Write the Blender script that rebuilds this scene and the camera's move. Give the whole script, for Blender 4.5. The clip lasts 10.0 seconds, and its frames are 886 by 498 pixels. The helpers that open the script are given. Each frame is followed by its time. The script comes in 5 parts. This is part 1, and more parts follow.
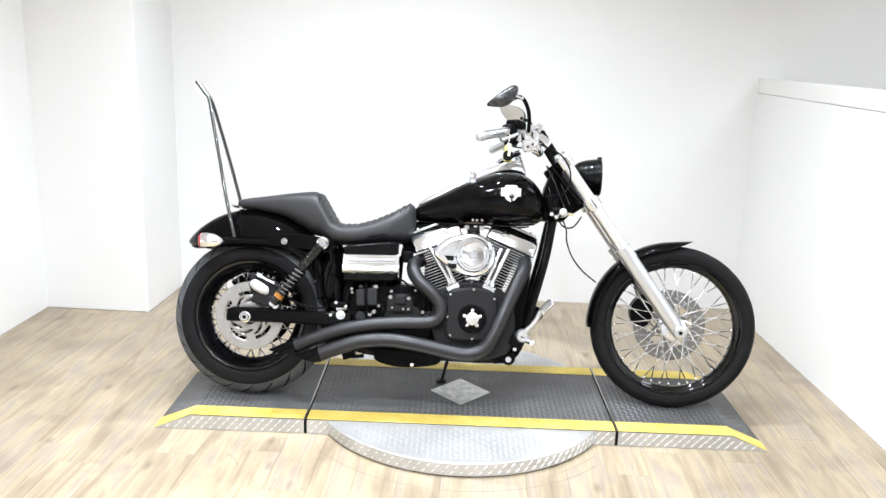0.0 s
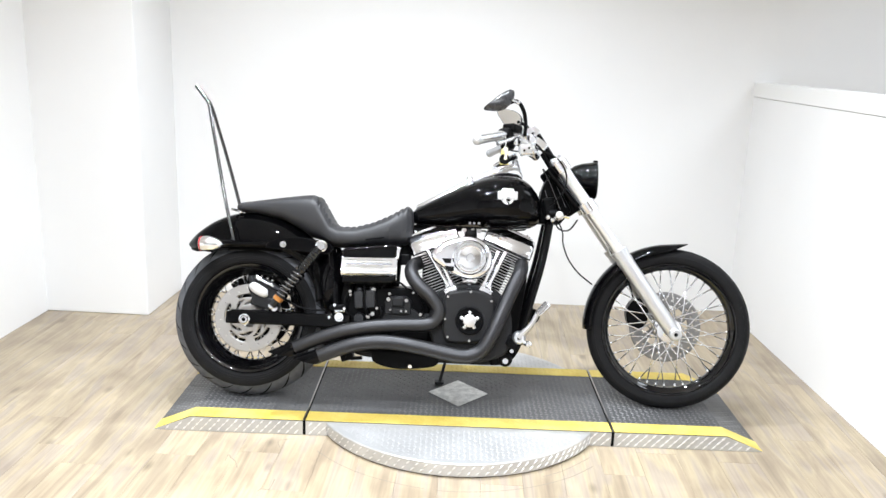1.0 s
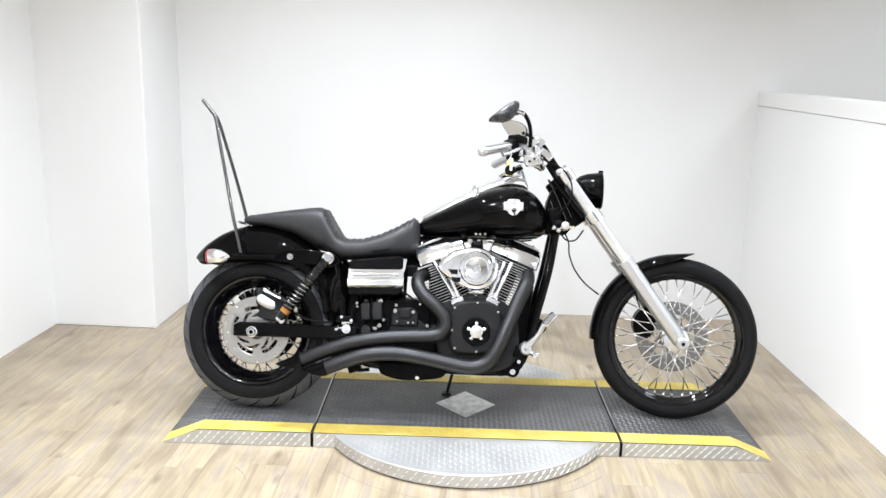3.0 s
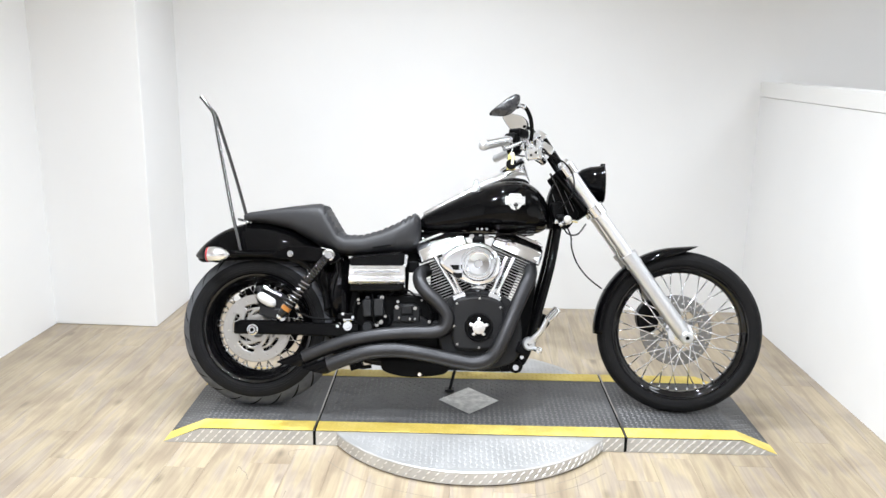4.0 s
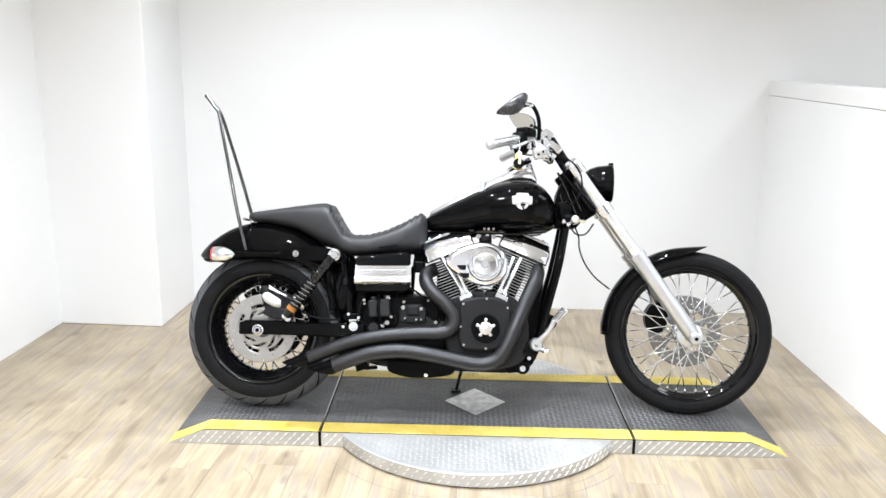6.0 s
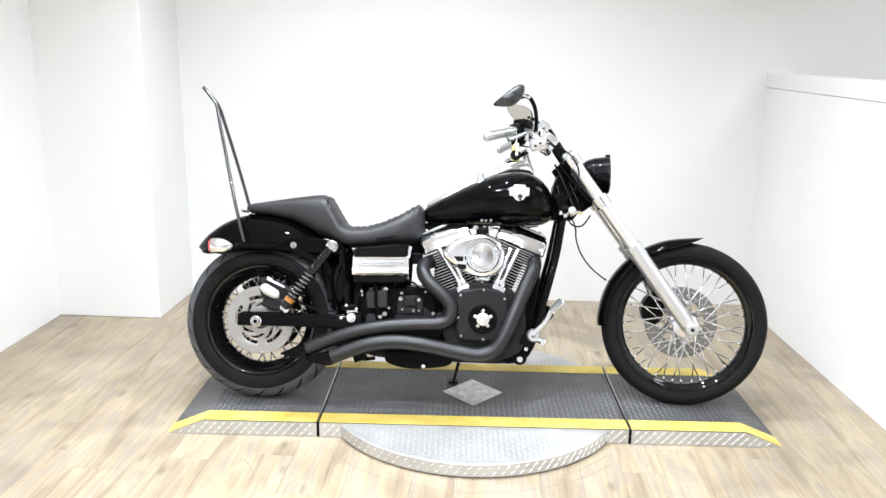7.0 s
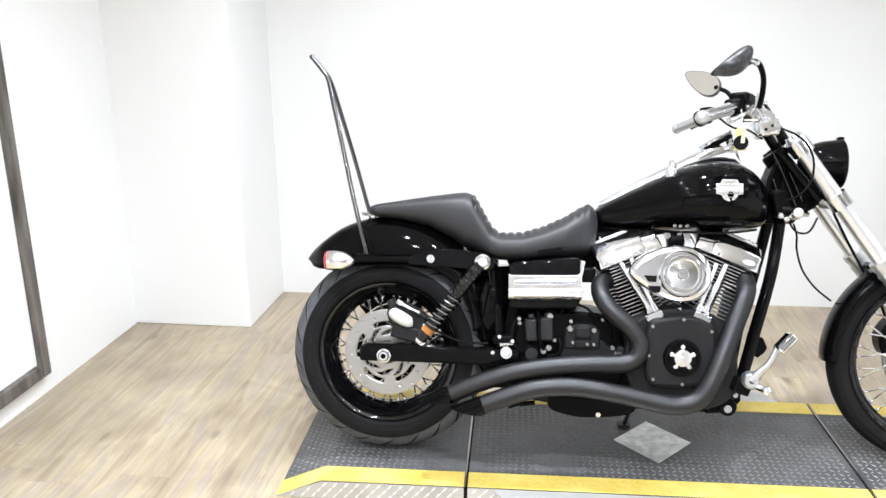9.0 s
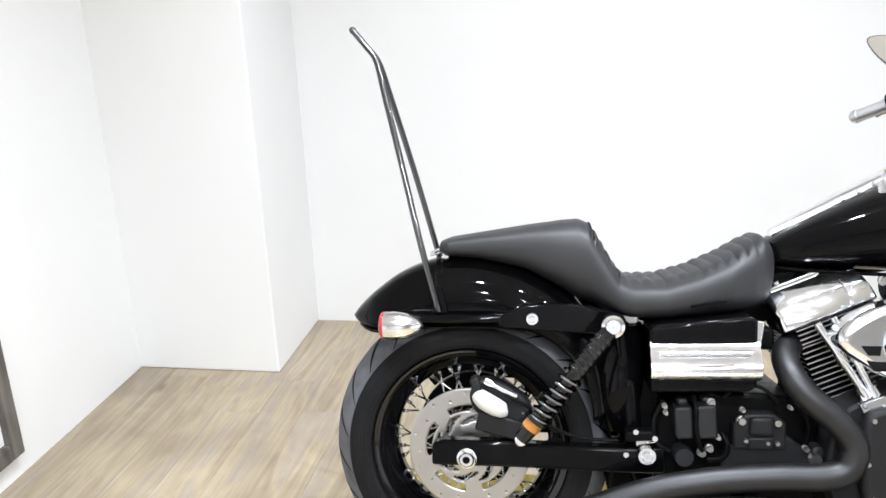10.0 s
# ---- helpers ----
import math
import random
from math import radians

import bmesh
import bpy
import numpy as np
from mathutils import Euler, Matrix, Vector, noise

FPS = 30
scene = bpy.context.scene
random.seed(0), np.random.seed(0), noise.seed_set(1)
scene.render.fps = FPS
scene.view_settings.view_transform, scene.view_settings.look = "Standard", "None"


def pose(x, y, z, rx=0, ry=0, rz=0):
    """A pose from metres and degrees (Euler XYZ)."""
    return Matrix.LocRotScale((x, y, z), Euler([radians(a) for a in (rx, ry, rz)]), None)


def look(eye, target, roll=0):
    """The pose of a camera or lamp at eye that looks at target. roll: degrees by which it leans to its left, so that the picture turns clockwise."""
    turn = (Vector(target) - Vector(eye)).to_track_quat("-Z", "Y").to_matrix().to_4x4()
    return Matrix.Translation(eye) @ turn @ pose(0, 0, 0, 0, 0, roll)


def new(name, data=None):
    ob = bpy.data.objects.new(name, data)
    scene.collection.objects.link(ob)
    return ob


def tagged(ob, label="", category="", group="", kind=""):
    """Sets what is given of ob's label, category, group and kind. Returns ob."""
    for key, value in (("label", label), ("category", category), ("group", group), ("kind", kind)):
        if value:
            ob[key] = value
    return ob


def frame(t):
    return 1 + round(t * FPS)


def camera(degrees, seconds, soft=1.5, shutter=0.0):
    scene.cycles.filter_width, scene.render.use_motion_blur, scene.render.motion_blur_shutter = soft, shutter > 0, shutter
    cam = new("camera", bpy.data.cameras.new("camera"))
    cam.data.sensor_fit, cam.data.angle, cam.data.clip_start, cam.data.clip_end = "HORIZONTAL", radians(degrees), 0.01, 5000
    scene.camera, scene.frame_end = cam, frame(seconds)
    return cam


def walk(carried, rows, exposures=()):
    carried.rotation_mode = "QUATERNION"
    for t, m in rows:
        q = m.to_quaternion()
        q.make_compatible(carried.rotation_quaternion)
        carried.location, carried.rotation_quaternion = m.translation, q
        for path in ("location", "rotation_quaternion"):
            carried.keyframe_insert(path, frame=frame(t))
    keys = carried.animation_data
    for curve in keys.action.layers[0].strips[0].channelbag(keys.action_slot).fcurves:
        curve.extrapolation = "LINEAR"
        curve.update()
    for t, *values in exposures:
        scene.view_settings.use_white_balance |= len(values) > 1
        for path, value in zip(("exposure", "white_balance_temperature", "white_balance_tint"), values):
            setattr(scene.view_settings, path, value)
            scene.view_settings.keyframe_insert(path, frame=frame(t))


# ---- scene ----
cam = camera(57.1, 10.0)
PATH = [
    (0, (0.004, -3.055, 1.498), (-0.0750, -1.1161, 1.0118), 2.16),
    (0.5, (0.007, -3.073, 1.503), (-0.0758, -1.1328, 1.0226), 2.33),
    (1, (0.012, -3.085, 1.503), (-0.0652, -1.1443, 1.0251), 2.10),
    (1.2, (0.028, -3.091, 1.517), (-0.0634, -1.1480, 1.0541), 1.76),
    (1.5, (0.010, -3.103, 1.509), (-0.0648, -1.1536, 1.0694), 1.91),
    (2, (0.016, -3.105, 1.512), (-0.0705, -1.1562, 1.0726), 2.10),
    (2.5, (0.009, -3.104, 1.513), (-0.0789, -1.1542, 1.0776), 1.94),
    (2.7, (0.008, -3.100, 1.506), (-0.0795, -1.1537, 1.0557), 1.80),
    (3.8, (0.018, -3.072, 1.506), (-0.0860, -1.1268, 1.0515), 0.96),
    (4, (0.008, -3.065, 1.504), (-0.0871, -1.1225, 1.0382), 0.97),
    (4.5, (0.007, -3.040, 1.504), (-0.0948, -1.0995, 1.0319), 0.62),
    (4.7, (0.011, -3.029, 1.503), (-0.0882, -1.0888, 1.0287), 0.81),
    (5, (0.002, -3.022, 1.503), (-0.1033, -1.0829, 1.0232), 1.29),
    (5.5, (-0.002, -3.029, 1.503), (-0.1142, -1.0870, 1.0366), 1.17),
    (5.7, (0.002, -3.034, 1.497), (-0.1073, -1.0921, 1.0323), 1.03),
    (6.8, (0.003, -3.049, 1.510), (-0.1073, -1.1106, 1.0303), 0.76),
    (7, (0.006, -3.052, 1.497), (-0.0972, -1.1140, 1.0127), 0.93),
    (7.2, (0.015, -3.038, 1.508), (-0.0909, -1.1047, 1.0088), 0.79),
    (7.5, (0.006, -3.033, 1.502), (-0.1126, -1.1011, 0.9982), 0.97),
    (7.7, (-0.009, -3.011, 1.498), (-0.1108, -1.0841, 0.9719), 1.75),
    (7.8, (-0.024, -2.997, 1.486), (-0.1072, -1.0702, 0.9578), 2.71),
    (7.9, (-0.038, -2.962, 1.500), (-0.0837, -1.0288, 0.9881), 2.28),
    (8, (-0.074, -2.943, 1.474), (-0.0850, -1.0085, 0.9681), 0.41),
    (8.1, (-0.107, -2.915, 1.474), (-0.0978, -0.9880, 0.9374), -0.90),
    (8.2, (-0.126, -2.869, 1.486), (-0.1335, -0.9474, 0.9333), -1.59),
    (8.4, (-0.202, -2.770, 1.477), (-0.2301, -0.8625, 0.8781), -1.38),
    (8.5, (-0.231, -2.702, 1.458), (-0.2857, -0.7896, 0.8757), -1.74),
    (8.6, (-0.275, -2.627, 1.447), (-0.4045, -0.7222, 0.8508), -2.51),
    (8.7, (-0.294, -2.536, 1.452), (-0.4992, -0.6403, 0.8475), -2.87),
    (8.8, (-0.334, -2.460, 1.466), (-0.5351, -0.5482, 0.9147), -2.23),
    (8.9, (-0.378, -2.383, 1.478), (-0.6023, -0.4744, 0.9234), -1.14),
    (9, (-0.420, -2.323, 1.470), (-0.6594, -0.4218, 0.8973), -0.31),
    (9.1, (-0.466, -2.252, 1.457), (-0.7008, -0.3528, 0.8737), -0.57),
    (9.2, (-0.514, -2.180, 1.434), (-0.7116, -0.2867, 0.8213), -1.05),
    (9.3, (-0.540, -2.108, 1.424), (-0.6561, -0.2136, 0.7922), -0.87),
    (9.4, (-0.561, -2.029, 1.441), (-0.6443, -0.1498, 0.7615), -1.34),
    (9.5, (-0.606, -1.957, 1.442), (-0.6546, -0.0675, 0.7876), -0.57),
    (9.6, (-0.618, -1.888, 1.442), (-0.6459, 0.0008, 0.7842), -0.76),
    (9.7, (-0.630, -1.800, 1.450), (-0.6790, 0.0872, 0.7890), -0.90),
    (9.8, (-0.652, -1.732, 1.420), (-0.7755, 0.1650, 0.7940), -0.55),
    (9.9, (-0.676, -1.650, 1.420), (-0.9020, 0.2280, 0.7740), -1.55),
    (10, (-0.682, -1.543, 1.411), (-0.9927, 0.3315, 0.7866), -2.13),
]
walk(cam, [(t, look(eye, target, roll)) for t, eye, target, roll in PATH],
     exposures=[(0, 0.05), (1.5, 0.05), (2.5, -0.05), (4, -0.11), (4.5, -0.11), (5.0, -0.06), (5.5, -0.02), (7, 0.04), (8.5, 0.06), (9.2, 0.05), (9.5, 0.03), (10, -0.05)])

# ---- world and lamps ----
world = bpy.data.worlds.new("showroom_world")
scene.world = world
world.use_nodes = True
world.node_tree.nodes["Background"].inputs[0].default_value = (0.9, 0.95, 1.0, 1)
world.node_tree.nodes["Background"].inputs[1].default_value = 0.15

CEIL = 2.75


def ceiling_lamp(x, y, size, power):
    d = bpy.data.lights.new("ceiling_lamp", "AREA")
    d.shape, d.size, d.energy, d.color, d.spread = "DISK", size, power, (0.885, 0.945, 1.02), radians(140)
    ob = new("ceiling_lamp", d)
    ob.matrix_world = pose(x, y, CEIL - 0.03)
    return ob


for lx, watts in ((-0.90, 26.5), (-0.25, 22.5), (0.38, 17.5)):
    for ly in (-4.3, -2.9, -1.5, 0.1):
        ceiling_lamp(lx, ly, 0.08, watts)
# unseen wide lamps added to brighten the space beyond the half wall
for ly in (-2.2, 0.3):
    ceiling_lamp(2.7, ly, 1.1, 26)

# ---- materials ----
def mat(name, color, rough=0.5, metal=0.0, coat=0.0, spec=0.5):
    m = bpy.data.materials.new(name)
    m.use_nodes = True
    b = m.node_tree.nodes["Principled BSDF"]
    b.inputs["Base Color"].default_value = (*color, 1)
    b.inputs["Roughness"].default_value = rough
    b.inputs["Metallic"].default_value = metal
    b.inputs["Coat Weight"].default_value = coat
    b.inputs["Coat Roughness"].default_value = 0.03
    b.inputs["Specular IOR Level"].default_value = spec
    return m


def nodes_of(m):
    return m.node_tree.nodes, m.node_tree.links, m.node_tree.nodes["Principled BSDF"]


def noise_tex(m, scale, detail=4.0, stretch=(1, 1, 1), coords="Object"):
    n, l, _ = nodes_of(m)
    tc, mp, nz = n.new("ShaderNodeTexCoord"), n.new("ShaderNodeMapping"), n.new("ShaderNodeTexNoise")
    mp.inputs["Scale"].default_value = stretch
    nz.inputs["Scale"].default_value, nz.inputs["Detail"].default_value = scale, detail
    l.new(tc.outputs[coords], mp.inputs["Vector"])
    l.new(mp.outputs[0], nz.inputs["Vector"])
    return nz


def vary(m, scale, low, high, detail=4.0, stretch=(1, 1, 1), into="Base Color", lo=0.3, hi=0.7):
    """Drive an input between two colours or values by noise."""
    n, l, b = nodes_of(m)
    nz = noise_tex(m, scale, detail, stretch)
    if into == "Base Color":
        r = n.new("ShaderNodeValToRGB")
        r.color_ramp.elements[0].position, r.color_ramp.elements[1].position = lo, hi
        r.color_ramp.elements[0].color, r.color_ramp.elements[1].color = (*low, 1), (*high, 1)
        l.new(nz.outputs[0], r.inputs[0])
        l.new(r.outputs[0], b.inputs[into])
    else:
        r = n.new("ShaderNodeMapRange")
        r.inputs[1].default_value, r.inputs[2].default_value = lo, hi
        r.inputs[3].default_value, r.inputs[4].default_value = low, high
        l.new(nz.outputs[0], r.inputs[0])
        l.new(r.outputs[0], b.inputs[into])
    return m


def bump(m, scale, strength, distance=0.002, detail=4.0, stretch=(1, 1, 1)):
    n, l, b = nodes_of(m)
    nz, bp = noise_tex(m, scale, detail, stretch), n.new("ShaderNodeBump")
    bp.inputs["Strength"].default_value, bp.inputs["Distance"].default_value = strength, distance
    l.new(nz.outputs[0], bp.inputs["Height"])
    l.new(bp.outputs[0], b.inputs["Normal"])
    return m


WALL = bump(vary(mat("white_wall_paint", (0.8, 0.8, 0.79), 0.6), 1.2, (0.84, 0.84, 0.84), (0.87, 0.87, 0.87)), 180, 0.12, 0.001)
# grey of the unseen south wall, set by how it reflects in chrome and paint
GREYWALL = bump(vary(mat("unseen_wall_grey", (0.58, 0.57, 0.57), 0.7), 1.2, (0.55, 0.545, 0.545), (0.61, 0.60, 0.60)), 180, 0.12, 0.001)
TRIM = mat("white_trim_paint", (0.85, 0.85, 0.84), 0.35)
BLACK = vary(mat("gloss_black_paint", (0.002, 0.002, 0.0023), 0.04, spec=0.13), 30, 0.025, 0.05, into="Roughness")
SATIN = bump(vary(mat("satin_black_metal", (0.0025, 0.0025, 0.0028), 0.36, spec=0.07), 60, 0.3, 0.5, into="Roughness"), 400, 0.05)
WRINKLE = bump(mat("wrinkle_black_powder_coat", (0.010, 0.010, 0.011), 0.5, spec=0.24), 900, 0.4, 0.0006)
PIPE = bump(vary(mat("dark_ceramic_exhaust_coat", (0.050, 0.050, 0.0525), 0.45, 1.0), 25, 0.42, 0.52, into="Roughness"), 650, 0.2, 0.0006)
CHROME = vary(mat("polished_chrome", (0.83, 0.85, 0.89), 0.09, 1.0), 40, 0.06, 0.14, into="Roughness")
ALU = vary(mat("polished_aluminium", (0.82, 0.82, 0.83), 0.26, 1.0), 50, 0.22, 0.34, into="Roughness")
STEEL = vary(mat("brushed_disc_steel", (0.45, 0.44, 0.43), 0.34, 1.0), 80, 0.28, 0.42, into="Roughness")
TYRE = bump(vary(mat("tyre_rubber", (0.009, 0.009, 0.0098), 0.62, spec=0.12), 18, 0.5, 0.72, into="Roughness"), 300, 0.08)
# tread rubber painted paler than the sidewall to stand for light off the wall
TREAD = bump(vary(mat("lit_tyre_tread", (0.09, 0.093, 0.10), 0.75, spec=0.2), 30, (0.080, 0.083, 0.091), (0.125, 0.129, 0.141)), 260, 0.1)
VINYL = bump(vary(mat("black_seat_vinyl", (0.016, 0.016, 0.018), 0.52, spec=0.46), 14, 0.47, 0.60, into="Roughness"), 700, 0.12, 0.0008)
SILVER = vary(mat("pale_silver_emblem", (0.68, 0.68, 0.68), 0.3, 0.5), 220, 0.22, 0.42, into="Roughness")
RED = mat("red_lens", (0.45, 0.012, 0.018), 0.12, coat=0.5)
AMBER = mat("amber_adjuster", (0.42, 0.17, 0.03), 0.35)
YELLOW = bump(vary(mat("yellow_stripe_paint", (0.69, 0.53, 0.11), 0.5), 9, (0.62, 0.46, 0.08), (0.76, 0.61, 0.17)), 120, 0.1)
DECK = bump(vary(mat("grey_deck_plate", (0.08, 0.08, 0.08), 0.5), 6, (0.050, 0.050, 0.052), (0.095, 0.095, 0.097)), 90, 0.1)
LUG = vary(mat("worn_deck_lug", (0.12, 0.12, 0.12), 0.45, 0.3), 2.2, (0.075, 0.075, 0.077), (0.25, 0.25, 0.246), 3.0)
SOFTLUG = vary(mat("dull_tread_lug", (0.52, 0.52, 0.52), 0.45, 0.5), 9, 0.34, 0.48, into="Roughness")
BRIGHT = vary(mat("bright_tread_lug", (0.88, 0.88, 0.88), 0.36, 0.7), 9, 0.28, 0.45, into="Roughness")
PLATE = bump(vary(mat("aluminium_tread_plate", (0.55, 0.55, 0.55), 0.38, 0.6), 7, (0.48, 0.48, 0.48), (0.62, 0.62, 0.62)), 60, 0.05)
RIM = vary(mat("gloss_black_rim", (0.002, 0.002, 0.0025), 0.05, spec=0.5), 30, 0.03, 0.07, into="Roughness")
SPRING = mat("dark_chrome_spring", (0.20, 0.20, 0.21), 0.16, 1.0)
TUBE = mat("satin_chrome_tube", (0.84, 0.86, 0.89), 0.34, 1.0)
SHELL = vary(mat("grey_black_mirror_shell", (0.028, 0.028, 0.031), 0.28, spec=0.5), 40, 0.22, 0.36, into="Roughness")
SLIDER = mat("satin_aluminium_slider", (0.63, 0.64, 0.66), 0.38, 0.95)
CAST = bump(vary(mat("cast_grey_metal", (0.013, 0.0135, 0.0155), 0.42, 0.0, spec=0.35), 40, 0.38, 0.55, into="Roughness"), 300, 0.1)
SLOT = mat("black_gap", (0.006, 0.006, 0.006), 0.8, spec=0.1)


# ---- mesh helpers ----
def part(name, bm, material, parent=None, label="", smooth=40, bevel=0.0, segs=2):
    """Links a bmesh as one mesh object under a thing or a part."""
    bmesh.ops.recalc_face_normals(bm, faces=bm.faces)
    me = bpy.data.meshes.new(name)
    bm.to_mesh(me)
    bm.free()
    me.materials.append(material)
    ob = new(name, me)
    if smooth:
        me.shade_smooth()
        me.set_sharp_from_angle(angle=radians(smooth))
    if parent is not None:
        ob.parent = parent
    if bevel:
        mod = ob.modifiers.new("bevel", "BEVEL")
        mod.width, mod.segments, mod.limit_method, mod.angle_limit = bevel, segs, "ANGLE", radians(35)
    if label:
        tagged(ob, label)
    return ob


def thing(name, label, category, m=None, group="", kind=""):
    ob = new(name)
    ob.empty_display_size = 0.1
    if m is not None:
        ob.matrix_world = m
    return tagged(ob, label, category, group, kind)


def bm_new():
    return bmesh.new()


def box(bm, c, s, m=None):
    """A box at c of size s, turned by m about its centre."""
    t = Matrix.Translation(c) @ (m.to_4x4() if m else Matrix()) @ Matrix.Diagonal((*s, 1))
    bmesh.ops.create_cube(bm, size=1, matrix=t)
    return bm


def rod(bm, a, b, r0, r1=None, seg=16, caps=True):
    a, b = Vector(a), Vector(b)
    d = b - a
    m = Matrix.Translation((a + b) / 2) @ d.to_track_quat("Z", "Y").to_matrix().to_4x4()
    bmesh.ops.create_cone(bm, cap_ends=caps, segments=seg, radius1=r0, radius2=r0 if r1 is None else r1, depth=d.length, matrix=m)
    return bm


def ball(bm, c, r, s=(1, 1, 1), seg=14):
    bmesh.ops.create_uvsphere(bm, u_segments=seg, v_segments=max(6, seg // 2 + 1), radius=r, matrix=Matrix.Translation(c) @ Matrix.Diagonal((*s, 1)))
    return bm


def smooth_line(pts, n=6, closed=False):
    """Points of a Catmull-Rom curve through pts."""
    p = [Vector(q) for q in pts]
    k, out = len(p), []
    for i in range(k if closed else k - 1):
        if closed:
            a, b, c, d = p[i - 1], p[i], p[(i + 1) % k], p[(i + 2) % k]
        else:
            a, b, c, d = p[max(i - 1, 0)], p[i], p[i + 1], p[min(i + 2, k - 1)]
        for j in range(n):
            t = j / n
            out.append(0.5 * (2 * b + (c - a) * t + (2 * a - 5 * b + 4 * c - d) * t * t + (3 * b - a - 3 * c + d) * t ** 3))
    if not closed:
        out.append(p[-1])
    return out


def rings(bm, loops, closed_ring=True, caps=True, cyclic=False):
    """Skin a row of loops that have the same number of points."""
    vs = [[bm.verts.new(p) for p in lp] for lp in loops]
    n = len(vs[0])
    last = len(vs) if cyclic else len(vs) - 1
    for i in range(last):
        u, v = vs[i], vs[(i + 1) % len(vs)]
        for j in range(n if closed_ring else n - 1):
            k = (j + 1) % n
            bm.faces.new((u[j], u[k], v[k], v[j]))
    if caps and closed_ring and not cyclic:
        bm.faces.new(vs[0])
        bm.faces.new(vs[-1][::-1])
    return bm


def tube(bm, pts, r, seg=14, n=6, closed=False, caps=True, flat=1.0):
    """A round pipe along a smooth line through pts; r is one radius or one for each point."""
    line = smooth_line(pts, n, closed)
    k = len(line)
    rad = [r] * k if not hasattr(r, "__len__") else np.interp(np.linspace(0, len(r) - 1, k), range(len(r)), r).tolist()
    loops, up = [], None
    for i, p in enumerate(line):
        if closed:
            d = line[(i + 1) % k] - line[i - 1]
        else:
            d = line[min(i + 1, k - 1)] - line[max(i - 1, 0)]
        d.normalize()
        if up is None:
            up = d.orthogonal().normalized()
        up = (up - d * up.dot(d)).normalized()
        side = d.cross(up)
        loops.append([p + rad[i] * (math.cos(a) * up + flat * math.sin(a) * side) for a in (2 * math.pi * j / seg for j in range(seg))])
    return rings(bm, loops, True, caps and not closed, closed)


def lathe(bm, profile, c=(0, 0, 0), seg=48, closed=True, axis="Y"):
    """Turn a profile of (along, radius) round an axis through c."""
    loops = []
    for i in range(seg):
        a = 2 * math.pi * i / seg
        ca, sa = math.cos(a), math.sin(a)
        if axis == "Y":
            loops.append([Vector((c[0] + r * ca, c[1] + y, c[2] + r * sa)) for y, r in profile])
        elif axis == "X":
            loops.append([Vector((c[0] + y, c[1] + r * ca, c[2] + r * sa)) for y, r in profile])
        else:
            loops.append([Vector((c[0] + r * ca, c[1] + r * sa, c[2] + y)) for y, r in profile])
    return rings(bm, loops, closed, False, True)


def prism(bm, outline, y0, y1):
    """An outline in x and z, drawn out from y0 to y1."""
    a = [bm.verts.new((x, y0, z)) for x, z in outline]
    b = [bm.verts.new((x, y1, z)) for x, z in outline]
    n = len(a)
    bm.faces.new(a)
    bm.faces.new(b[::-1])
    for i in range(n):
        j = (i + 1) % n
        bm.faces.new((a[i], b[i], b[j], a[j]))
    return bm


def curve2(pts, n=5, closed=True):
    return [(v.x, v.z) for v in smooth_line([(x, 0, z) for x, z in pts], n, closed)]

# ---- the room ----
XL, XR, YB, YF = -2.36, 1.60, 1.68, -5.2


def slab(name, lo, hi, material, label, parent=None, bevel=0.0, turn=0.0):
    bm = bm_new()
    c = [(a + b) / 2 for a, b in zip(lo, hi)]
    s = [b - a for a, b in zip(lo, hi)]
    box(bm, c, s)
    ob = part(name, bm, material, parent, label, 0, bevel)
    if turn:
        ob.matrix_world = Matrix.Translation((lo[0], lo[1], 0)) @ Matrix.Rotation(radians(turn), 4, "Z") @ Matrix.Translation((-lo[0], -lo[1], 0))
    return tagged(ob, label, "wall" if "wall" in name else name.split("_")[0], kind="structure")


slab("wall_west", (XL - 0.12, YF, 0), (XL, 2.4, CEIL), WALL, "plain white painted side wall")
slab("wall_north", (-1.9, 1.665, 0), (4.4, 1.78, CEIL), WALL, "plain white painted back wall", turn=1.6)
slab("wall_pillar", (XL - 0.06, 1.155, 0), (-1.785, 1.75, CEIL), WALL, "boxed-out white wall corner pillar", bevel=0.006)
# south wall is added out of view, to shape reflections and fill light
slab("wall_south", (XL - 0.12, YF - 0.12, 0), (4.4, YF, CEIL), GREYWALL, "unseen plain grey wall added behind the camera for reflections and fill")
slab("wall_east", (4.2, YF, 0), (4.32, 2.4, CEIL), WALL, "white wall of the space beyond the half wall")
slab("ceiling", (XL - 0.12, YF - 0.12, CEIL), (4.4, 2.4, CEIL + 0.1), WALL, "white showroom ceiling")
half = slab("wall_half", (0, -3.2, 0), (0.12, 1.9, 1.295), WALL, "low white half wall beside the turntable")
half.matrix_world = Matrix.Translation((1.665, 0.05, 0)) @ Matrix.Rotation(radians(2.9), 4, "Z")
cap = slab("trim", (-0.005, -3.2, 1.297), (0.13, 1.9, 1.378), TRIM, "white cap on the half wall", bevel=0.004)
cap.matrix_world = half.matrix_world.copy()
slab("floor", (XL - 0.12, YF - 0.12, -0.1), (4.4, 2.4, -0.012), SLOT, "light oak-look plank floor")

# ---- turntable ----
PLAT = pose(-0.03, 0.185, 0, 0, 0, 2.1)
table = thing("motorcycle_turntable", "low aluminium tread-plate motorcycle turntable with yellow-striped grey ramp deck", "turntable", PLAT)
HW, TOP = 0.318, 0.060


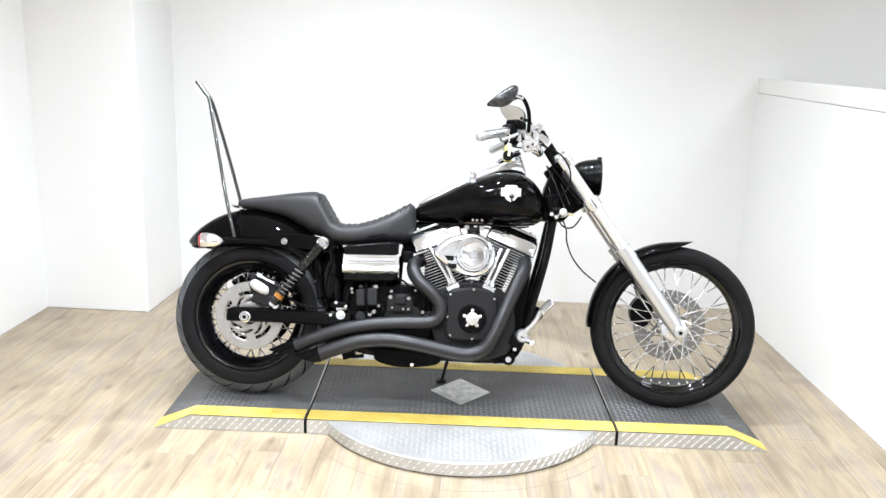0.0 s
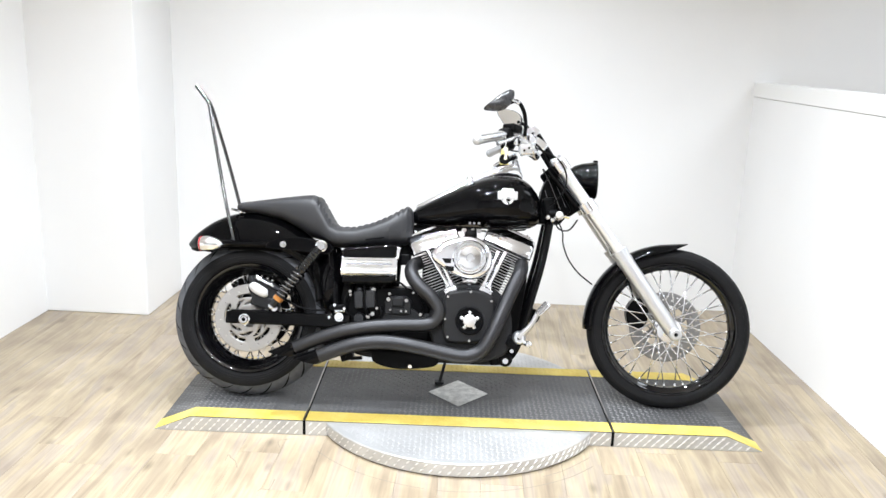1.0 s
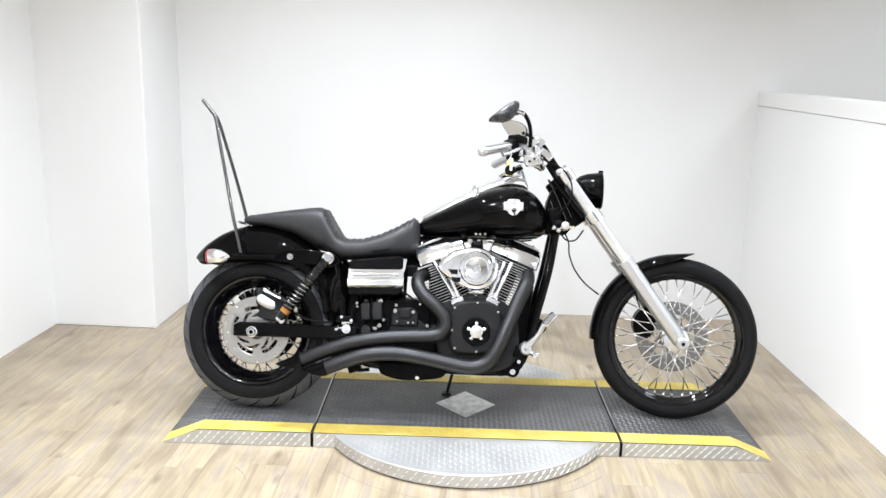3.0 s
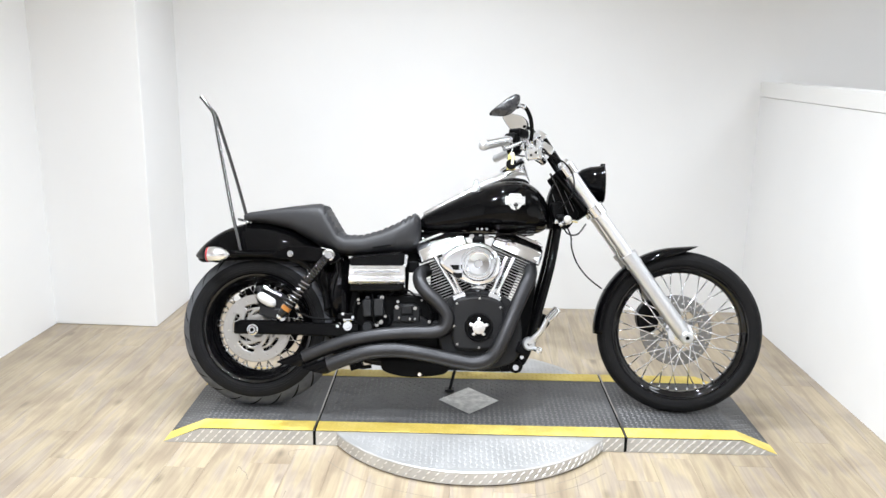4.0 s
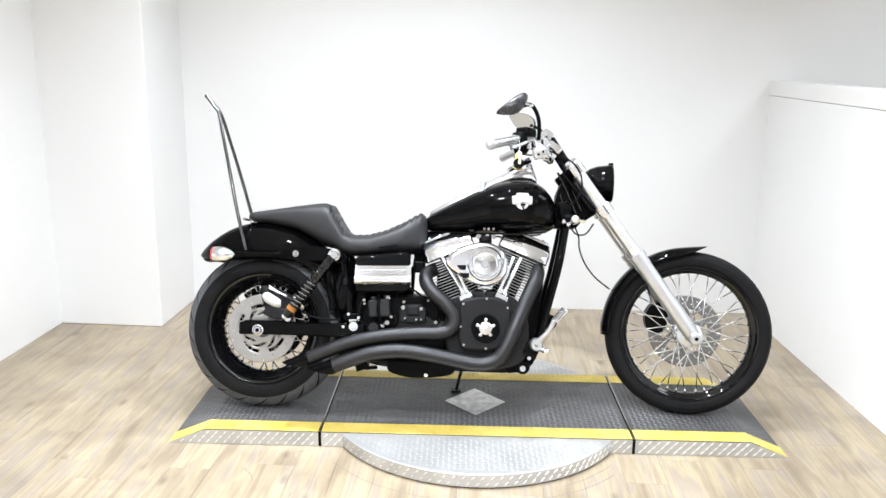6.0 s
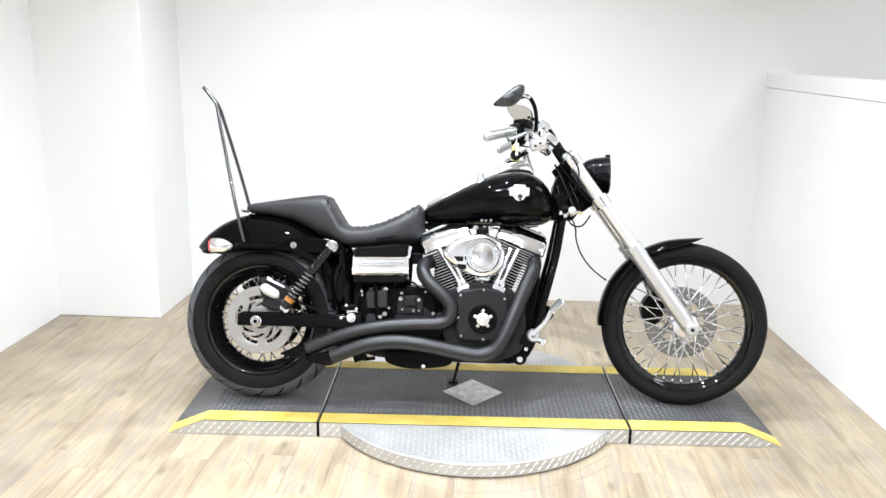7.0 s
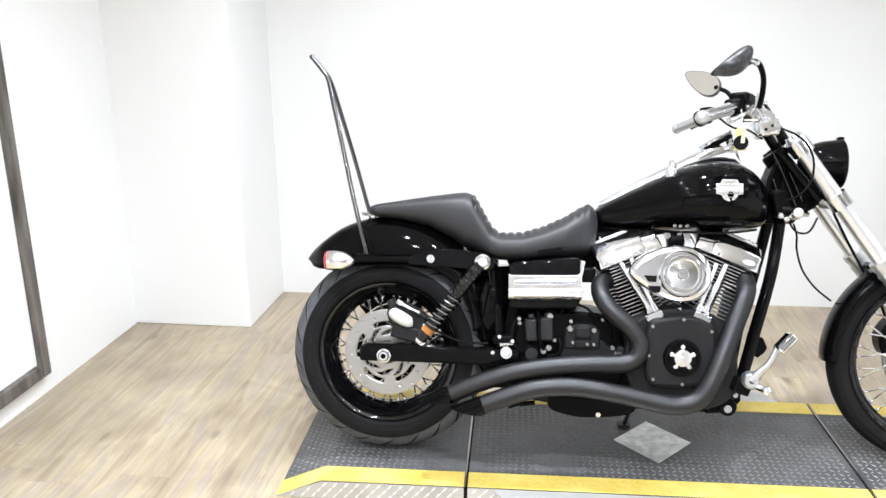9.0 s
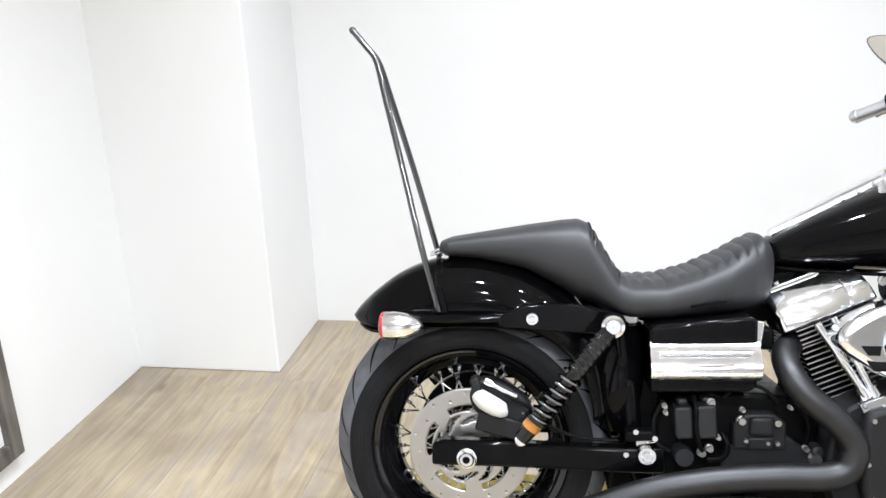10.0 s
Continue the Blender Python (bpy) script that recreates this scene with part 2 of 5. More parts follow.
def lugs(bm, spots, z, length=0.022, width=0.0075, height=0.0017):
    """Raised lozenges of tread plate at (x, y, degrees)."""
    for x, y, deg in spots:
        a = radians(deg)
        c, s = math.cos(a), math.sin(a)
        pts = [(-length / 2, 0), (0, -width / 2), (length / 2, 0), (0, width / 2)]
        v0 = [bm.verts.new((x + px * c - py * s, y + px * s + py * c, z(x, y))) for px, py in pts]
        v1 = [bm.verts.new((x + 0.62 * (px * c - py * s), y + 0.62 * (px * s + py * c), z(x, y) + height)) for px, py in pts]
        for i in range(4):
            j = (i + 1) % 4
            bm.faces.new((v0[i], v0[j], v1[j], v1[i]))
        bm.faces.new(v1)


def deck_height(x, y):
    return TOP * min(1.0, max(0.0, (1.205 - abs(x)) / 0.145))


def deck_plate(x0, x1, name, label):
    """One length of the deck, with side plates and stripes as its pieces."""
    xs = sorted({x0, x1, *[x for x in (-1.06, 1.06) if x0 < x < x1]})
    bm = bm_new()
    out = [(x, deck_height(x, 0)) for x in xs]
    prism(bm, [(xs[0], 0.0)] * (out[0][1] > 0.001) + out + [(xs[-1], 0.0)] * (out[-1][1] > 0.001), -HW, HW)
    d = part(name, bm, DECK, table, label, 0, 0.0015)
    for sd in (-1, 1):
        bm = bm_new()
        loops = []
        for x in xs:
            z = deck_height(x, 0)
            loops.append([Vector((x, sd * y, z + h)) for y, h in ((HW + 0.001, 0.0005), (HW + 0.001, 0.0022), (HW - 0.080, 0.0022), (HW - 0.080, 0.0005))])
        rings(bm, loops)
        stripe = part("yellow_stripe", bm, YELLOW, d, "worn yellow safety stripe", 0)
        bm = bm_new()
        lugs(bm, [(x0 + 0.02 + 0.0215 * i, sd * (HW - 0.071 + 0.0215 * j), 45 if (i + j) % 2 else -45) for i in range(int((x1 - x0 - 0.03) / 0.0215)) for j in range(4) if abs(x0 + 0.02 + 0.0215 * i) < 1.05], lambda x, y: TOP + 0.0022, height=0.0013)
        tagged(part("tread_lug", bm, YELLOW, stripe, "", 0), kind="stuff")
        bm = bm_new()
        o = [(x, max(0.0012, deck_height(x, 0) - 0.003)) for x in xs]
        prism(bm, [(xs[0], 0.0)] + o + [(xs[-1], 0.0)], sd * (HW + 0.0005), sd * (HW + 0.004))
        side = part("side_plate", bm, PLATE, d, "bright aluminium tread-plate edge", 0)
        bm = bm_new()
        k = 0
        for row in range(3):
            z = 0.012 + 0.018 * row
            for i in range(int((x1 - x0) / 0.034)):
                x = x0 + 0.02 + 0.034 * i + 0.017 * (row % 2)
                if z + 0.008 < deck_height(x, 0) and x < x1 - 0.01:
                    t = radians(44)
                    pts = [(-0.013, 0), (0, -0.0036), (0.013, 0), (0, 0.0036)]
                    q = [(x + a * math.cos(t) - b * math.sin(t), z + a * math.sin(t) + b * math.cos(t)) for a, b in pts]
                    prism(bm, q, sd * (HW + 0.004), sd * (HW + 0.0066))
        tagged(part("tread_lug", bm, BRIGHT, side, "", 0), kind="stuff")
    bm = bm_new()
    spots = []
    nx, ny = int((x1 - x0 - 0.02) / 0.0215), int((2 * HW - 0.17) / 0.0215)
    for i in range(nx):
        for j in range(ny):
            x, y = x0 + 0.02 + 0.0215 * i, -HW + 0.093 + 0.0215 * j
            if abs(x) / 0.130 + abs(y) / 0.138 < 1.08 or x > x1 - 0.012:
                continue
            spots.append((x, y, 45 if (i + j) % 2 else -45))
    lugs(bm, spots, deck_height, 0.0205, 0.007, 0.0014)
    tagged(part("tread_lug", bm, LUG, d, "", 0), kind="stuff")
    return d


deck_plate(-1.205, -0.6155, "ramp_end", "grey tread-plate ramp end")
mid = deck_plate(-0.6035, 0.6035, "centre_deck", "grey tread-plate centre deck")
deck_plate(0.6155, 1.205, "ramp_end", "grey tread-plate ramp end")
# bright joint strips
for x in (-0.609, 0.609):
    bm = bm_new()
    box(bm, (x + math.copysign(0.003, x), 0, 0.0595), (0.005, 2 * HW - 0.004, 0.003))
    part("joint_strip", bm, STEEL, table)
    bm = bm_new()
    box(bm, (x, 0, 0.029), (0.0115, 2 * HW + 0.007, 0.056))
    part("joint_gap", bm, SLOT, table)
# bare diamond in the middle of the deck
bm = bm_new()
rings(bm, [[Vector((0.128 * s * math.cos(a), 0.136 * s * math.sin(a), z)) for a in (0, math.pi / 2, math.pi, 1.5 * math.pi)] for s, z in ((1.0, 0.0595), (1.0, 0.0622), (0.98, 0.0630))])
part("diamond_plate", bm, bump(vary(mat("scuffed_diamond_metal", (0.5, 0.5, 0.49), 0.5, 0.5), 40, (0.50, 0.50, 0.49), (0.85, 0.85, 0.83)), 120, 0.2), table, "scuffed bare metal diamond", 0)
# round base
R = 0.613
bm = bm_new()
lathe(bm, [(0.004, 0.001), (0.0565, 0.001), (0.0565, R - 0.004), (0.0530, R), (0.006, R)], (0, 0, 0), 128, False, "Z")
base = part("round_base", bm, PLATE, table, "round bright tread-plate base", 40)
bm = bm_new()
lathe(bm, [(0.0, 0.01), (0.0062, 0.01), (0.0062, R - 0.01), (0.0, R - 0.01)], (0, 0, 0), 96, False, "Z")
part("shadow_gap", bm, SLOT, table)
bm = bm_new()
spots = []
for i in range(-29, 30):
    for j in range(-29, 30):
        x, y = 0.0205 * i, 0.0205 * j
        if math.hypot(x, y) < R - 0.02 and abs(y) > HW + 0.012:
            spots.append((x, y, 45 if (i + j) % 2 else -45))
lugs(bm, spots, lambda x, y: 0.0565, 0.0155, 0.006, 0.0012)
tagged(part("tread_lug", bm, SOFTLUG, base, "", 0), kind="stuff")
bm = bm_new()
for i in range(112):
    for row in range(2):
        a = 2 * math.pi * (i + 0.5 * row) / 112
        z, t = 0.018 + 0.022 * row, radians(42 if row else 42)
        for_pts = [(-0.012, 0), (0, -0.003), (0.012, 0), (0, 0.003)]
        v0, v1 = [], []
        for u, v in for_pts:
            du, dz = u * math.cos(t) - v * math.sin(t), u * math.sin(t) + v * math.cos(t)
            v0.append(bm.verts.new((R * math.cos(a + du / R), R * math.sin(a + du / R), z + dz)))
            v1.append(bm.verts.new(((R + 0.002) * math.cos(a + 0.6 * du / R), (R + 0.002) * math.sin(a + 0.6 * du / R), z + 0.6 * dz)))
        for k in range(4):
            bm.faces.new((v0[k], v0[(k + 1) % 4], v1[(k + 1) % 4], v1[k]))
        bm.faces.new(v1)
tagged(part("tread_lug", bm, BRIGHT, base, "", 0), kind="stuff")

# ---- the motorcycle ----
BIKE = pose(-0.028, 0.103, 0.06, 0, 0, 2.2) @ pose(0, 0, 0, -15, 0, 0)
bike = thing("motorcycle", "gloss black cruiser motorcycle with chrome engine leaning on its stand", "motorcycle", BIKE)
REAR, FRONT = Vector((-0.877, 0, 0.324)), Vector((0.872, 0, 0.338))

# the steering, turned a little to the right about its raked axis
PIVOT, AXIS = Vector((0.40, 0, 0.90)), Vector((-0.574, 0, 0.819))
STEER = Matrix.Translation(PIVOT) @ Matrix.Rotation(radians(-6), 4, AXIS) @ Matrix.Translation(-PIVOT)
DARKSTEEL = vary(mat("worn_disc_steel", (0.26, 0.26, 0.26), 0.42, 0.9), 80, 0.37, 0.5, into="Roughness")
DARKCHROME = vary(mat("dark_chrome", (0.085, 0.085, 0.09), 0.16, 1.0), 60, 0.1, 0.24, into="Roughness")
FIN = vary(mat("black_fin_metal", (0.006, 0.006, 0.0065), 0.45, spec=0.15), 40, 0.38, 0.55, into="Roughness")
FINEDGE = vary(mat("machined_fin_edge", (0.42, 0.42, 0.43), 0.4, 0.9), 60, 0.25, 0.42, into="Roughness")
GLASS = mat("mirror_glass", (0.9, 0.9, 0.9), 0.02, 1.0)
LENS = mat("clear_lens", (0.8, 0.82, 0.85), 0.05, coat=0.6)
LENS.node_tree.nodes["Principled BSDF"].inputs["Transmission Weight"].default_value = 0.6


def spoke_mesh(name, hub, rim, r=0.0025):
    bm = bm_new()
    rod(bm, hub, rim, r, seg=6)
    rod(bm, Vector(rim) + (Vector(hub) - Vector(rim)).normalized() * 0.014, rim, r * 1.9, seg=6)
    me = bpy.data.meshes.new(name)
    bm.to_mesh(me)
    bm.free()
    me.materials.append(CHROME)
    me.shade_smooth()
    return me


def lace(wheel, c, hub_r, hub_y, rim_r, rim_y, each=10, sweep=38):
    """Spokes in four sets: two flanges, leading and trailing."""
    k = 0
    for side in (-1, 1):
        for lead in (-1, 1):
            a = radians(lead * sweep)
            me = spoke_mesh("spoke", (hub_r * math.cos(a), side * (hub_y + 0.004 * lead), hub_r * math.sin(a)), (rim_r, side * rim_y, 0))
            for i in range(each):
                ob = new("spoke", me)
                ob.parent = wheel
                ob.matrix_local = Matrix.Translation(c) @ Matrix.Rotation(2 * math.pi * (i + k / 4) / each, 4, "Y")
            k += 1


def brake_disc(c, y, outer, inner, wheel, arms, label, steel, lead=0.35, arm_w=0.022, every=10):
    """A drilled ring on a spidered carrier; the drillings go through."""
    seg, bands = 200, 9
    q = c + Vector((0, y, 0))
    bm = bm_new()
    grid = []
    for i in range(seg):
        a = 2 * math.pi * i / seg
        grid.append([bm.verts.new(q + Vector((r * math.cos(a), 0, r * math.sin(a)))) for r in np.linspace(inner, outer, bands + 1).tolist()])
    for i in range(seg):
        for j in range(bands):
            if (i % every in (2, 3) and j == 3) or (i % every in (7, 8) and j == 6):
                continue
            u, v = grid[i], grid[(i + 1) % seg]
            bm.faces.new((u[j], u[j + 1], v[j + 1], v[j]))
    disc = part("brake_disc", bm, steel, wheel, label, 30)
    mod = disc.modifiers.new("plate", "SOLIDIFY")
    mod.thickness, mod.offset = 0.005, 0
    bm = bm_new()
    lathe(bm, [(-0.004, 0.03), (-0.004, 0.056), (0.004, 0.056), (0.004, 0.03)], q, 32)
    part("disc_carrier", bm, steel, wheel, "", 30)
    for i in range(arms):
        a = 2 * math.pi * (i + 0.3) / arms
        d0 = Vector((math.cos(a), 0, math.sin(a)))
        d1 = Vector((math.cos(a + lead), 0, math.sin(a + lead)))
        v = (inner + 0.004) * d1 - 0.050 * d0
        bm = bm_new()
        box(bm, q + 0.5 * (0.050 * d0 + (inner + 0.004) * d1), (v.length, 0.0052, arm_w), Matrix.Rotation(-math.atan2(v.z, v.x), 3, "Y"))
        part("carrier_arm", bm, steel, wheel, "", 30)
    return disc


def rear_wheel():
    bm = bm_new()
    lathe(bm, [(-0.076, 0.228), (-0.083, 0.224), (-0.080, 0.214), (-0.068, 0.207), (-0.052, 0.200), (-0.040, 0.186), (-0.022, 0.179), (0.022, 0.179),
               (0.040, 0.186), (0.052, 0.200), (0.068, 0.207), (0.080, 0.214), (0.083, 0.224), (0.076, 0.228), (0.05, 0.212), (0.02, 0.192), (-0.02, 0.192), (-0.05, 0.212)], REAR, 72)
    w = part("rear_wheel", bm, RIM, bike, "gloss black laced rear rim", 50)
    bm = bm_new()
    def crown_r(y):
        return 0.324 - 0.050 * abs(y / 0.090) ** 2.2
    prof = [(-0.070, 0.226), (-0.080, 0.2285), (-0.083, 0.231), (-0.0845, 0.2312), (-0.0875, 0.238), (-0.0893, 0.2385), (-0.0905, 0.246), (-0.0922, 0.2465), (-0.0930, 0.256), (-0.0915, 0.2565), (-0.0912, 0.268)]
    crown = [(y, crown_r(y)) for y in np.linspace(-0.0885, 0.0885, 17).tolist()]
    lathe(bm, prof + crown + [(-y, r) for y, r in prof[::-1]] + [(0.06, 0.232), (-0.06, 0.232)], REAR, 96)
    part("tyre", bm, TYRE, w, "wide black rear tyre", 50)
    # running band, its wall light put into a paler grey, and its sickle-shaped grooves
    bm = bm_new()
    lathe(bm, [(y, crown_r(y) + 0.0011) for y in np.linspace(-0.0855, 0.0855, 21).tolist()], REAR, 96, closed=False)
    part("tread_band", bm, TREAD, w, "grey tread, lightened in colour for light off the wall", 60)
    bm = bm_new()
    for i in range(22):
        for side in (-1, 1):
            a0 = 2 * math.pi * (i + (0.5 if side > 0 else 0)) / 22
            vs = []
            for k in range(11):
                u = k / 10
                y = side * (0.012 + 0.072 * u)
                a = a0 + 0.24 * u * u + 0.04 * math.sin(3 * u)
                r = crown_r(y) + 0.0014
                da = (0.0060 * math.sin(math.pi * min(1, 0.15 + u * 0.85)) + 0.0006) / r
                vs.append([bm.verts.new(REAR + Vector((r * math.cos(a + e * da), y, r * math.sin(a + e * da)))) for e in (-1, 1)])
            for p, q in zip(vs, vs[1:]):
                bm.faces.new((p[0], p[1], q[1], q[0]))
    tagged(part("tread_groove", bm, SLOT, w), kind="stuff")
    bm = bm_new()
    lathe(bm, [(-0.07, 0.018), (-0.07, 0.032), (-0.062, 0.036), (-0.056, 0.058), (-0.048, 0.058), (-0.040, 0.034), (0.040, 0.034), (0.048, 0.058), (0.056, 0.058), (0.07, 0.035), (0.07, 0.018)], REAR, 40)
    part("hub", bm, DARKSTEEL, w, "dull metal hub")
    lace(w, REAR, 0.054, 0.050, 0.181, 0.014, sweep=66)
    # belt pulley on the far side
    bm = bm_new()
    lathe(bm, [(0.086, 0.03), (0.084, 0.05), (0.092, 0.11), (0.084, 0.132), (0.084, 0.140), (0.112, 0.140), (0.112, 0.132), (0.104, 0.11), (0.104, 0.03)], REAR, 60)
    part("belt_pulley", bm, SATIN, w, "black belt pulley", 40)
    # slotted and drilled disc: one plate with openings through it
    seg, bands, r0, r1 = 200, 24, 0.034, 0.139
    q = REAR + Vector((0, -0.088, 0))
    bm = bm_new()
    grid = [[bm.verts.new(q + Vector((r * math.cos(a), 0, r * math.sin(a)))) for r in np.linspace(r0, r1, bands + 1).tolist()] for a in (2 * math.pi * i / seg for i in range(seg))]
    for i in range(seg):
        for j in range(bands):
            drill = (i % 20 == 2 and j == 18) or (i % 20 == 12 and j == 21)
            slot = j in (12, 13, 14) and i % 40 < 27 or 5 <= j <= 9 and (i + 4 * (j - 5)) % 25 < 11
            if not (drill or slot):
                u, v = grid[i], grid[(i + 1) % seg]
                bm.faces.new((u[j], u[j + 1], v[j + 1], v[j]))
    disc = part("brake_disc", bm, STEEL, w, "slotted steel rear brake disc", 30)
    mod = disc.modifiers.new("plate", "SOLIDIFY")
    mod.thickness, mod.offset = 0.005, 0


def front_wheel():
    bm = bm_new()
    lathe(bm, [(-0.031, 0.280), (-0.036, 0.277), (-0.036, 0.272), (-0.031, 0.268), (-0.024, 0.262), (-0.019, 0.252), (-0.010, 0.248), (0.010, 0.248), (0.019, 0.252), (0.024, 0.262), (0.031, 0.268), (0.036, 0.272), (0.036, 0.277), (0.031, 0.280), (0.015, 0.262), (-0.015, 0.262)], FRONT, 80)
    w = part("front_wheel", bm, RIM, bike, "gloss black laced front rim", 50)
    w.matrix_local = STEER
    bm = bm_new()
    prof = [(-0.030, 0.276), (-0.0365, 0.282), (-0.0390, 0.286), (-0.0395, 0.288), (-0.0420, 0.296), (-0.0420, 0.307), (-0.0405, 0.3075), (-0.037, 0.320)]
    crown = [(y, 0.338 - 0.018 * abs(y / 0.037) ** 2) for y in np.linspace(-0.034, 0.034, 9).tolist()]
    lathe(bm, prof + crown + [(-y, r) for y, r in prof[::-1]] + [(0.02, 0.278), (-0.02, 0.278)], FRONT, 96)
    part("tyre", bm, TYRE, w, "narrow black front tyre", 50)
    bm = bm_new()
    lathe(bm, [(-0.055, 0.014), (-0.055, 0.026), (-0.046, 0.030), (-0.044, 0.050), (-0.036, 0.050), (-0.030, 0.022), (0.030, 0.022), (0.036, 0.050), (0.044, 0.050), (0.055, 0.028), (0.055, 0.014)], FRONT, 40)
    part("hub", bm, CHROME, w, "chrome hub")
    lace(w, FRONT, 0.046, 0.038, 0.250, 0.007, sweep=66)
    brake_disc(FRONT, 0.062, 0.150, 0.096, w, 6, "drilled steel front brake disc", DARKSTEEL, 0.2, 0.026)
    bm = bm_new()
    q = FRONT + 0.249 * Vector((math.cos(-0.75), 0, math.sin(-0.75)))
    rod(bm, q, q + (FRONT - q).normalized() * 0.035, 0.004, 0.003, 8)
    part("tyre_valve", bm, SLOT, w)


rear_wheel()
front_wheel()


def loft_x(bm, stations, seg=28, power=2.6, fine=None, top_ridge=None):
    """Rounded sections along x: rows of x, top, bottom, half width."""
    rows = stations
    if fine:
        xs = np.linspace(rows[0][0], rows[-1][0], fine)
        cols = list(zip(*rows))
        rows = [(x, *(float(np.interp(x, cols[0], c)) for c in cols[1:])) for x in xs]
    loops = []
    for x, top, bot, hw in rows:
        zc, hz = (top + bot) / 2, max((top - bot) / 2, 0.002)
        lp = []
        for j in range(seg):
            a = 2 * math.pi * j / seg
            c, s = math.cos(a), math.sin(a)
            y = hw * math.copysign(abs(c) ** (2 / power), c)
            z = hz * math.copysign(abs(s) ** (2 / power), s)
            if top_ridge and s > 0.3:
                z += top_ridge(x, y) * min(1, (s - 0.3) * 2.5)
            lp.append(Vector((x, y, zc + z)))
        loops.append(lp)
    return rings(bm, loops)


def seat():
    rows = [(-0.948, 0.786, 0.774, 0.070), (-0.944, 0.797, 0.767, 0.086), (-0.925, 0.804, 0.761, 0.096), (-0.85, 0.816, 0.755, 0.102), (-0.75, 0.832, 0.733, 0.114), (-0.67, 0.843, 0.690, 0.126),
            (-0.632, 0.846, 0.664, 0.132), (-0.612, 0.838, 0.660, 0.136), (-0.597, 0.812, 0.654, 0.140), (-0.575, 0.774, 0.645, 0.146), (-0.548, 0.728, 0.632, 0.152), (-0.52, 0.712, 0.628, 0.156),
            (-0.45, 0.714, 0.626, 0.158), (-0.38, 0.735, 0.632, 0.152), (-0.31, 0.768, 0.638, 0.142), (-0.262, 0.798, 0.645, 0.126), (-0.240, 0.808, 0.650, 0.116), (-0.226, 0.806, 0.662, 0.104), (-0.217, 0.792, 0.690, 0.090), (-0.213, 0.772, 0.72, 0.078)]

    run = [0.0]
    for p, q in zip(rows, rows[1:]):
        run.append(run[-1] + math.hypot(q[0] - p[0], q[1] - p[1]))

    def pleat(x, y):
        if not -0.608 < x < -0.232 or abs(y) > 0.118:
            return 0.0
        s = float(np.interp(x, [r[0] for r in rows], run))
        steep = 1.9 if x < -0.54 else 1.0
        return steep * (0.0075 * abs(math.sin(math.pi * s / 0.0265)) ** 0.6 - 0.002)
    bm = bm_new()
    loft_x(bm, rows, 44, 3.2, 300, pleat)
    s = part("seat", bm, VINYL, bike, "black vinyl step seat with pleated top", 50)
    bm = bm_new()
    box(bm, (-0.365, -0.1535, 0.668), (0.075, 0.004, 0.006), Matrix.Rotation(radians(-9), 3, "Y"))
    part("embossed_patch", bm, SATIN, s, "small embossed bar of lettering")


